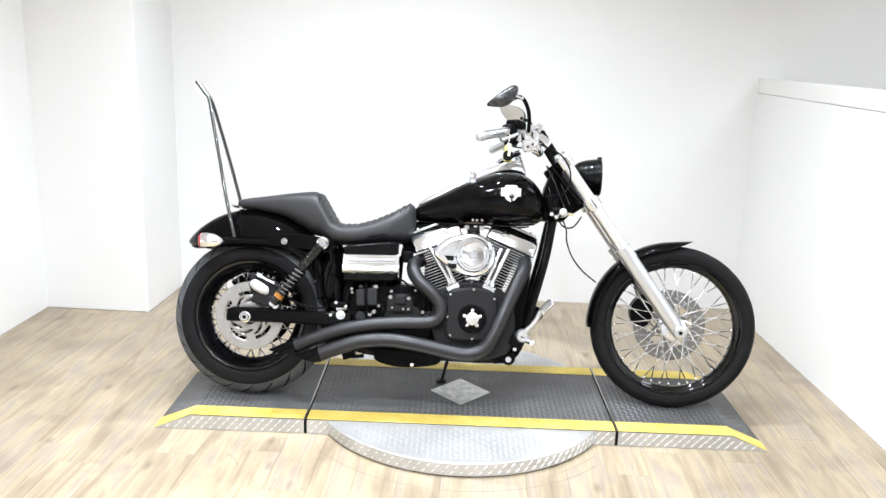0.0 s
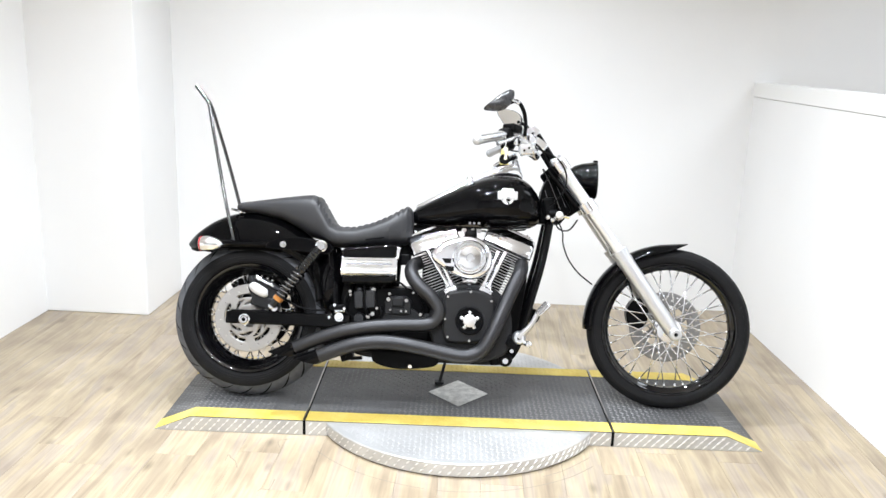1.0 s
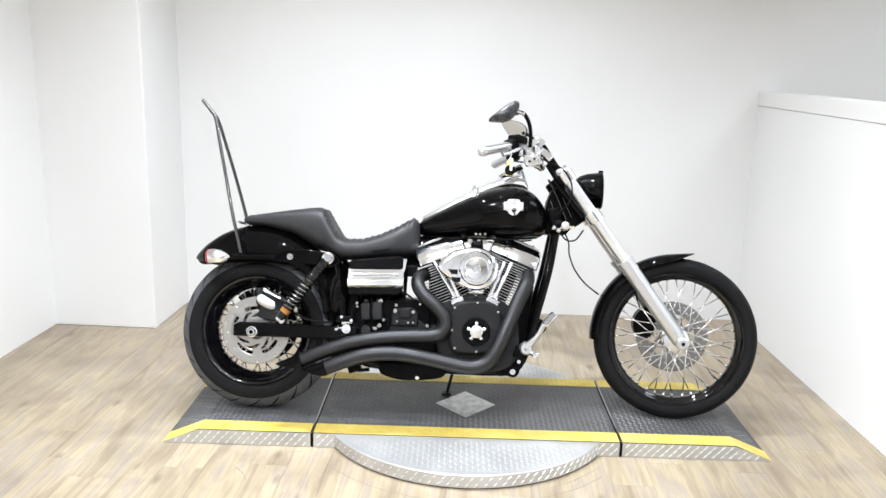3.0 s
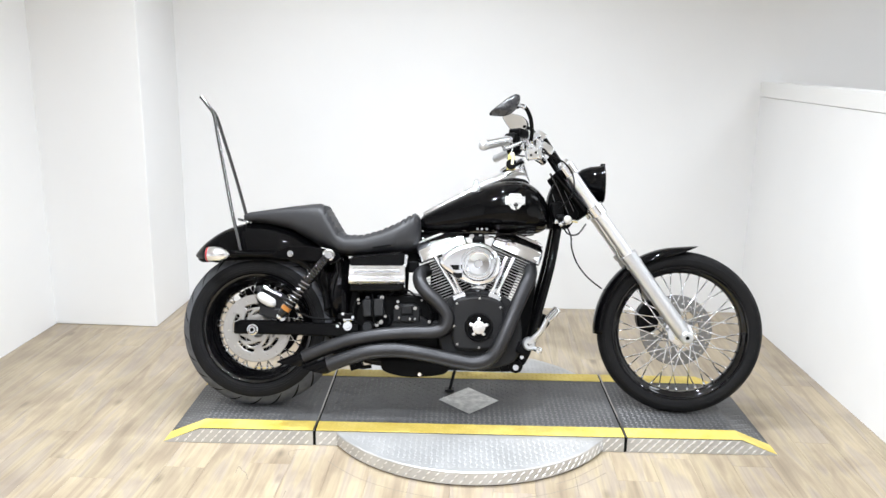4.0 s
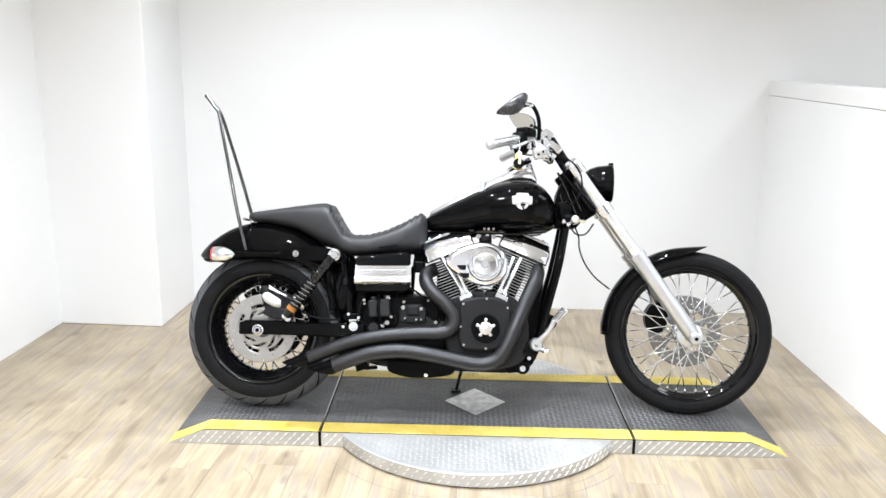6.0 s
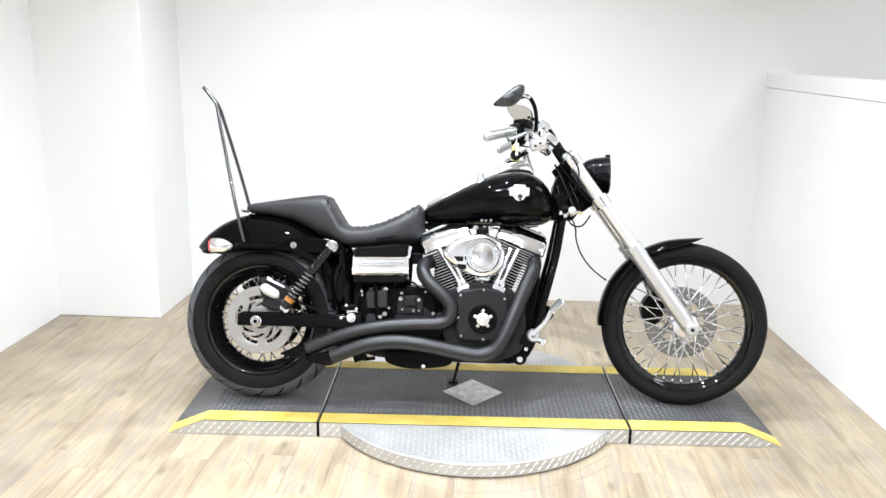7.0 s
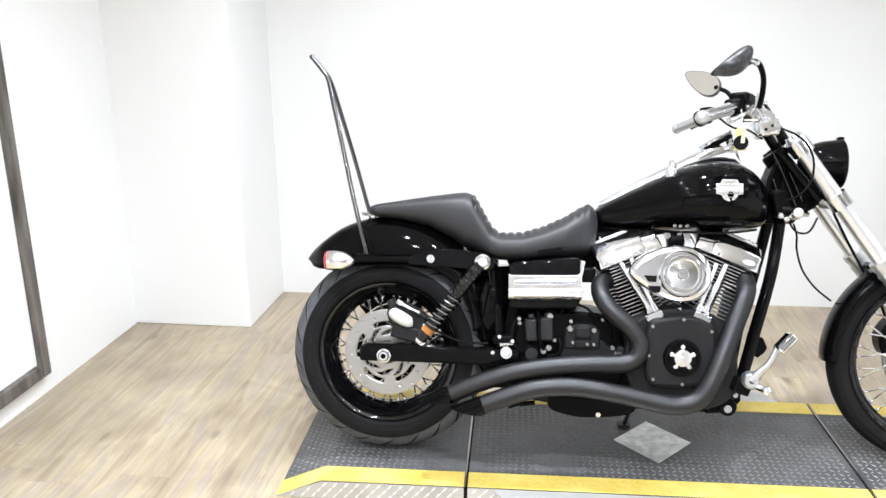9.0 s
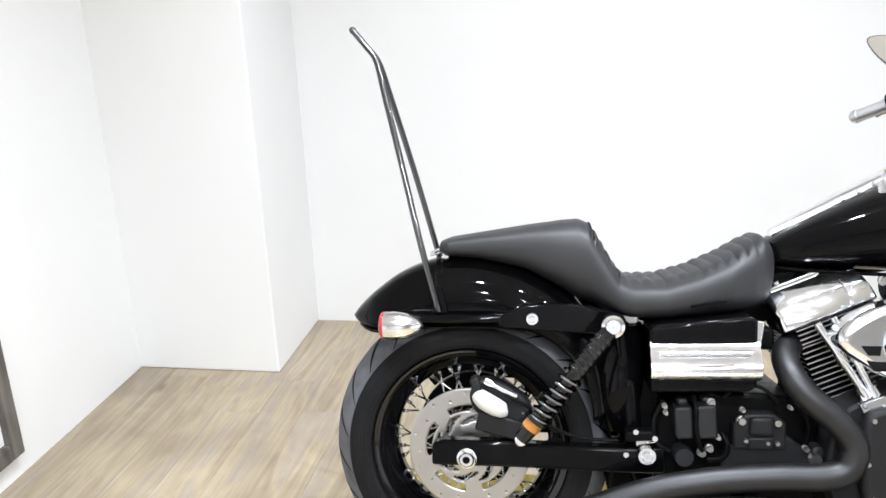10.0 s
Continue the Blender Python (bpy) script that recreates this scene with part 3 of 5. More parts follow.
def tank():
    rows = [(-0.216, 0.792, 0.752, 0.055), (-0.205, 0.806, 0.741, 0.071), (-0.16, 0.832, 0.737, 0.091), (-0.10, 0.864, 0.735, 0.112), (-0.03, 0.900, 0.733, 0.138), (0.04, 0.932, 0.732, 0.165), (0.11, 0.952, 0.731, 0.180),
            (0.17, 0.957, 0.731, 0.185), (0.22, 0.950, 0.733, 0.179), (0.262, 0.927, 0.738, 0.161), (0.292, 0.893, 0.746, 0.134), (0.308, 0.860, 0.760, 0.101), (0.314, 0.835, 0.780, 0.069)]
    fine = []
    for a in smooth_line([(r[0], r[1], r[2]) for r in rows], 5):
        fine.append((a.x, a.y, a.z, float(np.interp(a.x, [r[0] for r in rows], [r[3] for r in rows]))))
    bm = bm_new()
    loft_x(bm, fine, 56, 2.5)
    t = part("fuel_tank", bm, BLACK, bike, "gloss black teardrop fuel tank", 60)
    # welded lower lip
    bm = bm_new()
    for sd in (-1, 1):
        tube(bm, [(-0.20, sd * 0.047, 0.738), (-0.1, sd * 0.085, 0.732), (0.05, sd * 0.130, 0.729), (0.17, sd * 0.144, 0.729), (0.27, sd * 0.10, 0.74)], 0.004, 8, 6)
    part("tank_seam", bm, BLACK, t)
    # emblem: a plain shield and bar on each side
    for sd in (-1, 1):
        y = sd * 0.1755
        bm = bm_new()
        out = [(-0.024, 0.035), (0.024, 0.035), (0.030, 0.022), (0.044, 0.022), (0.044, -0.014), (0.029, -0.016), (0.018, -0.032), (0.0, -0.040), (-0.018, -0.032), (-0.029, -0.016), (-0.044, -0.014), (-0.044, 0.022), (-0.030, 0.022)]
        prism(bm, [(0.166 + 0.9 * x, 0.858 + 0.9 * z) for x, z in out], y - sd * 0.006, y + sd * 0.0085)
        e = part("emblem", bm, SILVER, t, "plain polished shield-shaped emblem", 30, 0.002)
        face = y + sd * 0.0085
        for mat_, zs in ((STEEL, ((0.024, 0.004, 0.034), (-0.010, 0.003, 0.056), (0.013, 0.003, 0.060), (-0.022, 0.003, 0.028))), (SILVER, ((0.002, 0.015, 0.072),))):
            bm = bm_new()
            for dz, h, w in zs:
                box(bm, (0.166, face, 0.858 + dz), (w, 0.004 if mat_ is SILVER else 0.0016, h))
            part("emblem_bar", bm, mat_, e, "", 30, 0.0005)

    # chrome console along the top with the speedometer
    bm = bm_new()
    con = [(-0.205, 0.822, 0.80, 0.020), (-0.15, 0.853, 0.82, 0.028), (-0.07, 0.898, 0.86, 0.034), (0.0, 0.934, 0.89, 0.040), (0.06, 0.966, 0.92, 0.046), (0.10, 0.984, 0.93, 0.050), (0.14, 1.008, 0.94, 0.050), (0.18, 1.034, 0.94, 0.046), (0.205, 1.046, 0.94, 0.040), (0.216, 1.030, 0.94, 0.036), (0.228, 0.995, 0.94, 0.032), (0.237, 0.965, 0.94, 0.026)]
    loft_x(bm, con, 24, 2.4, 40)
    c = part("console", bm, CHROME, t, "chrome tank console")
    for i in range(9):
        x = -0.06 + 0.031 * i
        z, hw = (float(np.interp(x, [q[0] for q in con], [q[k] for q in con])) for k in (1, 3))
        for sd in (-1, 1):
            bm = bm_new()
            ball(bm, (x, sd * (hw * 0.86), z - 0.016), 0.0065, seg=10)
            part("console_stud", bm, CHROME, c)
    bm = bm_new()
    m = pose(0.162, 0, 1.027, 0, -29, 0)
    lathe(bm, [(-0.040, 0.001), (-0.040, 0.038), (-0.022, 0.050), (-0.006, 0.053), (-0.002, 0.0575), (0.003, 0.058), (0.005, 0.054), (0.001, 0.050), (0.0, 0.001)], (0, 0, 0), 40, False, "Z")
    bmesh.ops.transform(bm, matrix=m, verts=bm.verts)
    g = part("speedometer", bm, CHROME, t, "round chrome speedometer")
    # dark ring added to stand for the dark reflection in the chrome cup
    bm = bm_new()
    lathe(bm, [(-0.0195, 0.0500), (-0.0195, 0.0520), (-0.0075, 0.0545), (-0.0075, 0.0530)], (0, 0, 0), 40, True, "Z")
    bmesh.ops.transform(bm, matrix=m, verts=bm.verts)
    part("dark_reflection_band", bm, SATIN, g, "dark band painted for the reflection under the bezel")
    bm = bm_new()
    lathe(bm, [(0.0003, 0.001), (0.0015, 0.001), (0.0015, 0.049), (0.0003, 0.049)], (0, 0, 0), 32, False, "Z")
    bmesh.ops.transform(bm, matrix=m, verts=bm.verts)
    part("gauge_face", bm, SLOT, g, "dark gauge face")
    bm = bm_new()
    q = (0.013, -0.084, 0.924)
    lathe(bm, [(-0.036, 0.001), (-0.036, 0.019), (-0.004, 0.018), (0.004, 0.013), (0.012, 0.014), (0.019, 0.012), (0.021, 0.001)], q, 20, False, "Z")
    box(bm, (0.011, -0.084, 0.948), (0.015, 0.010, 0.009), Matrix.Rotation(radians(-24), 3, "Y"))
    part("filler_cap", bm, CHROME, t, "chrome fuel cap with a flip handle", 35)


def rear_fender():
    top = [(-1.158, 0.622), (-1.135, 0.650), (-1.10, 0.682), (-1.045, 0.722), (-0.98, 0.750), (-0.92, 0.762), (-0.87, 0.764), (-0.81, 0.756), (-0.74, 0.733), (-0.67, 0.692), (-0.615, 0.640), (-0.575, 0.575), (-0.552, 0.50), (-0.545, 0.42)]
    low = [(-1.135, 0.602), (-1.115, 0.596), (-1.085, 0.594), (-1.035, 0.600), (-0.97, 0.604), (-0.92, 0.606), (-0.87, 0.606), (-0.81, 0.606), (-0.75, 0.600), (-0.70, 0.580), (-0.655, 0.545), (-0.625, 0.50), (-0.605, 0.45), (-0.60, 0.40)]
    t2, l2 = curve2(top, 4, False), curve2(low, 4, False)
    loops = []
    n = 18
    for i, ((tx, tz), (lx, lz)) in enumerate(zip(t2, l2)):
        w = 0.112 * min(1, 0.45 + i / 14)
        lp = []
        for j in range(n + 1):
            a = math.pi * j / n
            y = -w * math.copysign(abs(math.cos(a)) ** 0.62, math.cos(a))
            h = abs(math.sin(a)) ** 0.75
            lp.append(Vector((lx + (tx - lx) * h, y, lz + (tz - lz) * h)))
        loops.append(lp)
    bm = bm_new()
    rings(bm, loops, False, False)
    ob = part("rear_fender", bm, BLACK, bike, "gloss black rear fender", 70)
    mod = ob.modifiers.new("sheet", "SOLIDIFY")
    mod.thickness = 0.003
    bm = bm_new()
    tube(bm, [(x, -0.113 * min(1, 0.45 + i / 3.5), z) for i, (x, z) in enumerate(low[:9])], 0.0035, 8, 4)
    tube(bm, [(x, 0.113 * min(1, 0.45 + i / 3.5), z) for i, (x, z) in enumerate(low[:9])], 0.0035, 8, 4)
    part("fender_bead", bm, BLACK, ob)
    for sd in (-1, 1):
        bm = bm_new()
        o = [(-0.806, 0.614), (-0.800, 0.638), (-0.775, 0.650), (-0.750, 0.661), (-0.667, 0.664), (-0.606, 0.656), (-0.552, 0.646), (-0.535, 0.63), (-0.54, 0.60), (-0.60, 0.600), (-0.698, 0.606), (-0.76, 0.610)]
        prism(bm, curve2(o, 3), sd * 0.118, sd * 0.150)
        s = part("fender_strut", bm, BLACK, bike, "", 40, 0.007, 3)
        bm = bm_new()
        tube(bm, [(-0.975, sd * 0.140, 0.628), (-0.90, sd * 0.140, 0.6275), (-0.80, sd * 0.138, 0.630)], 0.0095, 12, 5)
        part("indicator_bar", bm, BLACK, s, "", 60)
        bm = bm_new()
        lathe(bm, [(y * -sd, r) for y, r in ((-0.0125, 0.001), (-0.0125, 0.006), (-0.006, 0.0085), (-0.006, 0.0125), (0.002, 0.0155), (0.002, 0.001))], (-0.735, sd * 0.150, 0.632), 24, False, "Y")
        part("bolt", bm, CHROME, s)
        # bullet indicator
        bm = bm_new()
        lathe(bm, [(-0.042, 0.001), (-0.042, 0.029), (-0.02, 0.031), (0.005, 0.028), (0.028, 0.018), (0.042, 0.006), (0.044, 0.001)], (-1.008, sd * 0.205, 0.622), 28, False, "X")
        rod(bm, (-0.985, sd * 0.145, 0.625), (-0.995, sd * 0.195, 0.622), 0.009, seg=10)
        g = part("rear_indicator", bm, CHROME, bike, "chrome bullet indicator with red lens")
        bm = bm_new()
        lathe(bm, [(-0.054, 0.001), (-0.053, 0.014), (-0.050, 0.024), (-0.046, 0.029), (-0.042, 0.0305), (-0.042, 0.001)], (-1.008, sd * 0.205, 0.622), 28, False, "X")
        part("lens", bm, RED, g, "red lens")


def sissy_bar():
    bm = bm_new()
    pts = [(-0.942, -0.126, 0.642), (-0.952, -0.126, 0.68), (-0.985, -0.118, 0.80), (-1.03, -0.085, 0.97), (-1.075, -0.045, 1.13), (-1.100, -0.018, 1.215), (-1.125, -0.008, 1.25), (-1.160, 0.0, 1.292)]
    tube(bm, pts, 0.0072, 10, 6)
    tube(bm, [(x, -y, z) for x, y, z in pts], 0.0072, 10, 6)
    ball(bm, pts[-1], 0.0085)
    s = part("sissy_bar", bm, vary(mat("smoked_chrome", (0.13, 0.13, 0.135), 0.16, 1.0), 60, 0.1, 0.22, into="Roughness"), bike, "tall slim dark chrome sissy bar", 50)
    for sd in (-1, 1):
        bm = bm_new()
        prism(bm, [(-0.965, 0.615), (-0.918, 0.615), (-0.925, 0.655), (-0.938, 0.70), (-0.952, 0.70), (-0.955, 0.655)], sd * 0.113, sd * 0.121)
        part("mount_bracket", bm, BLACK, s, "", 30, 0.002)
    bm = bm_new()
    rod(bm, (-0.958, -0.11, 0.77), (-0.958, 0.11, 0.77), 0.006, seg=10)
    for x, z in ((-0.938, 0.775), (-0.932, 0.762)):
        ball(bm, (x, -0.07, z), 0.010)
    part("cross_bolt", bm, CHROME, s)


def shocks():
    for sd in (-1, 1):
        a, b = Vector((-0.569, sd * 0.225, 0.629)), Vector((-0.757, sd * 0.215, 0.385))
        d = (b - a).normalized()
        bm = bm_new()
        steps = [(0.012, 0.0185), (0.028, 0.0185)]
        for k in range(7):
            steps += [(0.0300 + 0.0138 * k, 0.0192), (0.0345 + 0.0138 * k, 0.0226), (0.0390 + 0.0138 * k, 0.0192)]
        steps += [(0.128, 0.0192), (0.129, 0.0145), (0.238, 0.0145), (0.239, 0.019), (0.249, 0.019), (0.250, 0.026), (0.258, 0.026), (0.259, 0.019), ((b - a).length, 0.016)]
        side = d.orthogonal().normalized()
        other = d.cross(side)
        rings(bm, [[a + d * u + r * (math.cos(2 * math.pi * j / 20) * side + math.sin(2 * math.pi * j / 20) * other) for j in range(20)] for u, r in steps])
        bmesh.ops.recalc_face_normals(bm, faces=bm.faces)
        s = part("shock_absorber", bm, RIM, bike, "", 40)
        bm = bm_new()
        turns, k = 7, 160
        line = [a + d * (0.128 + 0.122 * i / k) + 0.0222 * (math.cos(2 * math.pi * turns * i / k) * side + math.sin(2 * math.pi * turns * i / k) * other) for i in range(k + 1)]
        tube(bm, line, 0.0038, 7, 1)
        part("coil_spring", bm, SPRING, s, "dark glossy coil spring", 60)
        bm = bm_new()
        rod(bm, a + d * 0.258, a + d * 0.278, 0.0195, seg=16)
        part("preload_collar", bm, AMBER, s, "amber preload collar", 30)
        for q, r in ((a, 0.0235), (b, 0.013)):
            bm = bm_new()
            lathe(bm, [(-0.012, 0.001), (-0.012, r * 0.62), (-0.008, r * 0.72), (-0.006, r), (0.03, r), (0.03, 0.001)], (q.x, q.y if sd < 0 else q.y - 0.02, q.z), 26, False, "Y")
            part("mount_bolt", bm, CHROME, s, "chrome mounting cap", 35)


def swingarm():
    for sd in (-1, 1):
        bm = bm_new()
        o = [(-0.955, 0.305), (-0.955, 0.352), (-0.93, 0.362), (-0.80, 0.362), (-0.70, 0.357), (-0.52, 0.356), (-0.45, 0.36), (-0.45, 0.30), (-0.52, 0.300), (-0.70, 0.304), (-0.80, 0.305)]
        prism(bm, o, sd * 0.118, sd * 0.160)
        s = part("swingarm", bm, BLACK, bike, "gloss black swingarm", 30, 0.007, 3)
        bm = bm_new()
        lathe(bm, [(-0.014, 0.008), (-0.014, 0.014), (-0.005, 0.018), (-0.003, 0.022), (0.006, 0.022), (0.006, 0.008)], (REAR.x, sd * 0.163, REAR.z), 24, True, "Y")
        part("axle_nut", bm, CHROME, s, "chrome axle nut")
    # guard over the drive belt, on the far side
    bm = bm_new()
    arc = [(REAR.x + 0.166 * math.cos(radians(a)), REAR.z + 0.166 * math.sin(radians(a))) for a in range(135, 62, -6)] + [(-0.70, 0.468), (-0.60, 0.452), (-0.50, 0.440)]
    loops = []
    for (x, z), (x2, z2) in zip(arc, arc[1:] + [(2 * arc[-1][0] - arc[-2][0], 2 * arc[-1][1] - arc[-2][1])]):
        nx, nz = -(z2 - z), x2 - x
        k = 1 / math.hypot(nx, nz)
        loops.append([Vector((x + nx * k * e, y, z + nz * k * e)) for e, y in ((-0.022, 0.086), (0.016, 0.090), (0.018, 0.124), (-0.022, 0.128))])
    rings(bm, loops)
    part("belt_guard", bm, SATIN, bike, "black belt guard", 40, 0.003)
    bm = bm_new()
    rod(bm, (REAR.x, -0.168, REAR.z), (REAR.x, 0.168, REAR.z), 0.011, seg=14)
    part("rear_axle", bm, SATIN, bike)
    # rear caliper with its bright cap
    bm = bm_new()
    prism(bm, curve2([(-0.862, 0.425), (-0.872, 0.465), (-0.845, 0.492), (-0.79, 0.478), (-0.745, 0.445), (-0.735, 0.405), (-0.765, 0.385), (-0.82, 0.395)], 3), -0.140, -0.080)
    box(bm, (-0.80, -0.125, 0.392), (0.115, 0.05, 0.045), Matrix.Rotation(radians(14), 3, "Y"))
    box(bm, (-0.855, -0.13, 0.475), (0.02, 0.05, 0.05), Matrix.Rotation(radians(-20), 3, "Y"))
    c = part("rear_caliper", bm, WRINKLE, bike, "black rear brake caliper", 35, 0.005)
    bm = bm_new()
    tube(bm, [(-0.856, -0.150, 0.466), (-0.852, -0.152, 0.462), (-0.838, -0.155, 0.451), (-0.815, -0.155, 0.438), (-0.797, -0.152, 0.430), (-0.792, -0.150, 0.429)], [0.010, 0.017, 0.0205, 0.0205, 0.017, 0.010], 18, 5)
    part("caliper_cap", bm, mat("pale_cast_cap", (0.66, 0.66, 0.66), 0.34, 0.3), c, "bright rounded caliper cap", 60)
    bm = bm_new()
    rod(bm, (-0.832, -0.15, 0.492), (-0.772, -0.152, 0.462), 0.0055, seg=10)
    rod(bm, (-0.838, -0.15, 0.496), (-0.822, -0.15, 0.488), 0.009, seg=12)
    part("banjo_fitting", bm, CHROME, c, "bright hose fitting")
    bm = bm_new()
    rod(bm, (-0.757, -0.14, 0.372), (-0.757, -0.172, 0.372), 0.0115, seg=16)
    part("slide_pin", bm, CHROME, c)
    for x, z in ((-0.855, 0.478), (-0.775, 0.462), (-0.75, 0.42)):
        bm = bm_new()
        rod(bm, (x, -0.135, z), (x, -0.150, z), 0.008, seg=10)
        part("caliper_bolt", bm, CHROME if x > -0.8 else SATIN, c)
    bm = bm_new()
    tube(bm, [(-0.80, -0.15, 0.475), (-0.775, -0.155, 0.455), (-0.745, -0.155, 0.44), (-0.72, -0.15, 0.41), (-0.64, -0.15, 0.375), (-0.55, -0.15, 0.37)], 0.0042, 8, 6)
    part("brake_hose", bm, SATIN, c)


seat()
tank()
rear_fender()
sissy_bar()
shocks()
swingarm()


def bolt(name, a, b, r, parent, material=None):
    bm = bm_new()
    rod(bm, a, b, r, seg=8)
    rod(bm, Vector(a), Vector(a) + (Vector(b) - Vector(a)) * 0.35, r * 1.3, seg=12)
    return part(name, bm, material or CHROME, parent)


def fins(parent, base, lean, d0, d1, count, sx, sy, shift=0.0):
    """Cooling fins across a leaning cylinder, sharing one mesh."""
    bm = bm_new()
    box(bm, (shift, 0, 0), (sx, sy, 0.0033))
    bmesh.ops.bevel(bm, geom=[e for e in bm.edges if abs(e.verts[0].co.z - e.verts[1].co.z) > 0.001], offset=0.034, segments=6, affect="EDGES")
    me = bpy.data.meshes.new("cooling_fin")
    bm.to_mesh(me)
    bm.free()
    me.materials.append(FIN)
    me.materials.append(FINEDGE)
    for f in me.polygons:
        if abs(f.normal.z) < 0.5:
            f.material_index = 1
    me.shade_smooth()
    me.set_sharp_from_angle(angle=radians(40))
    for i in range(count):
        d = d0 + (d1 - d0) * i / (count - 1)
        ob = new("cooling_fin", me)
        ob.parent = parent
        ob.matrix_local = Matrix.Translation(base) @ Matrix.Rotation(radians(lean), 4, "Y") @ Matrix.Translation((0, 0, d))


def engine():
    crank = Vector((0.03, -0.012, 0.30))
    bm = bm_new()
    prism(bm, curve2([(-0.13, 0.30), (-0.12, 0.43), (-0.06, 0.485), (0.03, 0.50), (0.12, 0.485), (0.185, 0.42), (0.20, 0.30), (0.17, 0.22), (0.06, 0.188), (-0.06, 0.192)], 4), -0.20, 0.20)
    e = part("crankcase", bm, WRINKLE, bike, "black engine crankcase", 40, 0.008)
    # timing cover
    bm = bm_new()
    o = [(-0.070, 0.455), (-0.02, 0.475), (0.035, 0.482), (0.09, 0.470), (0.124, 0.44), (0.130, 0.36), (0.118, 0.290), (0.06, 0.268), (-0.02, 0.264), (-0.068, 0.278), (-0.080, 0.36)]
    prism(bm, curve2(o, 3), -0.232, -0.19)
    part("timing_cover", bm, WRINKLE, e, "black timing cover", 40, 0.012, 3)
    for x, z in ((-0.060, 0.448), (0.03, 0.470), (0.112, 0.436), (0.119, 0.36), (0.104, 0.292), (0.03, 0.277), (-0.056, 0.289), (-0.069, 0.36)):
        bolt("cover_bolt", (x, -0.225, z), (x, -0.2375, z), 0.0048, e, STEEL)
    c = (0.028, -0.232, 0.356)
    bm = bm_new()
    lathe(bm, [(0.0, 0.001), (-0.008, 0.001), (-0.008, 0.040), (-0.014, 0.044), (-0.014, 0.052), (0.0, 0.056)], c, 36, False, "Y")
    t = part("timer_cover", bm, SATIN, e, "round timer cover", 30)
    bm = bm_new()
    lathe(bm, [(-0.008, 0.001), (-0.017, 0.001), (-0.018, 0.020), (-0.016, 0.0245), (-0.008, 0.026)], c, 28, False, "Y")
    for i in range(5):
        a = math.pi / 2 + 2 * math.pi * i / 5
        q = Vector(c) + Vector((0.0325 * math.cos(a), -0.010, 0.0325 * math.sin(a)))
        ball(bm, q, 0.0080, (1, 0.7, 1), 10)
        rod(bm, Vector(c) + Vector((0, -0.010, 0)), q, 0.008, 0.0055, 10)
    part("star_insert", bm, ALU, t, "chrome five-point insert")
    for lean, name in ((-22.5, "rear_cylinder"), (22.5, "front_cylinder")):
        base = crank + Vector((0, 0, 0))
        turn = Matrix.Translation(base) @ Matrix.Rotation(radians(lean), 4, "Y")
        bm = bm_new()
        rod(bm, (0, 0, 0.15), (0, 0, 0.38), 0.052, seg=24)
        bmesh.ops.transform(bm, matrix=turn, verts=bm.verts)
        cyl = part(name, bm, SATIN, bike, "black finned engine cylinder")
        s = 1 if lean > 0 else -1
        fins(cyl, base, lean, 0.192, 0.323, 12, 0.184, 0.205, 0.0195 * s)
        fins(cyl, base, lean, 0.333, 0.364, 4, 0.216, 0.226)

        def rocker(stations, name, label=""):
            """Chamfered housing over the head: a cross-section carried along the head."""
            sec = [(-0.120, 0.370), (-0.126, 0.375), (-0.1255, 0.385), (-0.114, 0.420), (-0.110, 0.425), (-0.080, 0.449), (-0.072, 0.452), (0.072, 0.452), (0.080, 0.449), (0.110, 0.425), (0.114, 0.420), (0.1255, 0.385), (0.126, 0.375), (0.120, 0.370)]
            loops = [[Vector((x * s, y * k, 0.370 + (z - 0.370) * h)) for y, z in sec] for x, k, h in stations]
            bm = bm_new()
            rings(bm, loops)
            bmesh.ops.recalc_face_normals(bm, faces=bm.faces)
            bmesh.ops.transform(bm, matrix=turn, verts=bm.verts)
            return part(name, bm, CHROME, cyl, label, 30)

        rocker([(0.106, 0.90, 0.62), (0.103, 0.95, 0.80), (0.097, 0.985, 0.94), (0.090, 1.0, 1.0), (-0.044, 1.0, 1.0), (-0.049, 0.985, 0.97), (-0.051, 0.96, 0.93)], "rocker_box", "chrome rocker box")
        rocker([(-0.050, 0.95, 0.88), (-0.053, 0.965, 0.90), (-0.088, 0.955, 0.88), (-0.097, 0.935, 0.80), (-0.102, 0.89, 0.60)], "rocker_end")
        bm = bm_new()
        box(bm, (0.026 * s, 0.0, 0.4555), (0.118, 0.128, 0.012))
        bmesh.ops.transform(bm, matrix=turn, verts=bm.verts)
        part("rocker_lid", bm, CHROME, cyl, "", 35, 0.004, 3)
        for x in (-0.030, 0.072):
            bolt("head_bolt", turn @ Vector((x * s, -0.121, 0.382)), turn @ Vector((x * s, -0.130, 0.382)), 0.005, cyl)
        for x in (-0.012, 0.062):
            bolt("lid_bolt", turn @ Vector((x * s, -0.052, 0.459)), turn @ Vector((x * s, -0.052, 0.4675)), 0.006, cyl)
    # pushrod tubes and lifter blocks
    for a, b in (((-0.150, 0.632), (-0.060, 0.487)), ((-0.118, 0.645), (-0.045, 0.49)), ((0.136, 0.635), (0.078, 0.492)), ((0.165, 0.632), (0.098, 0.487))):
        bm = bm_new()
        p, q = Vector((a[0], -0.165, a[1])), Vector((b[0], -0.195, b[1]))
        rod(bm, p, q, 0.0085, seg=12)
        rod(bm, p + (q - p) * 0.42, p + (q - p) * 0.55, 0.0108, seg=12)
        rod(bm, p + (q - p) * 0.88, q, 0.0125, seg=12)
        part("pushrod_tube", bm, CHROME, bike)
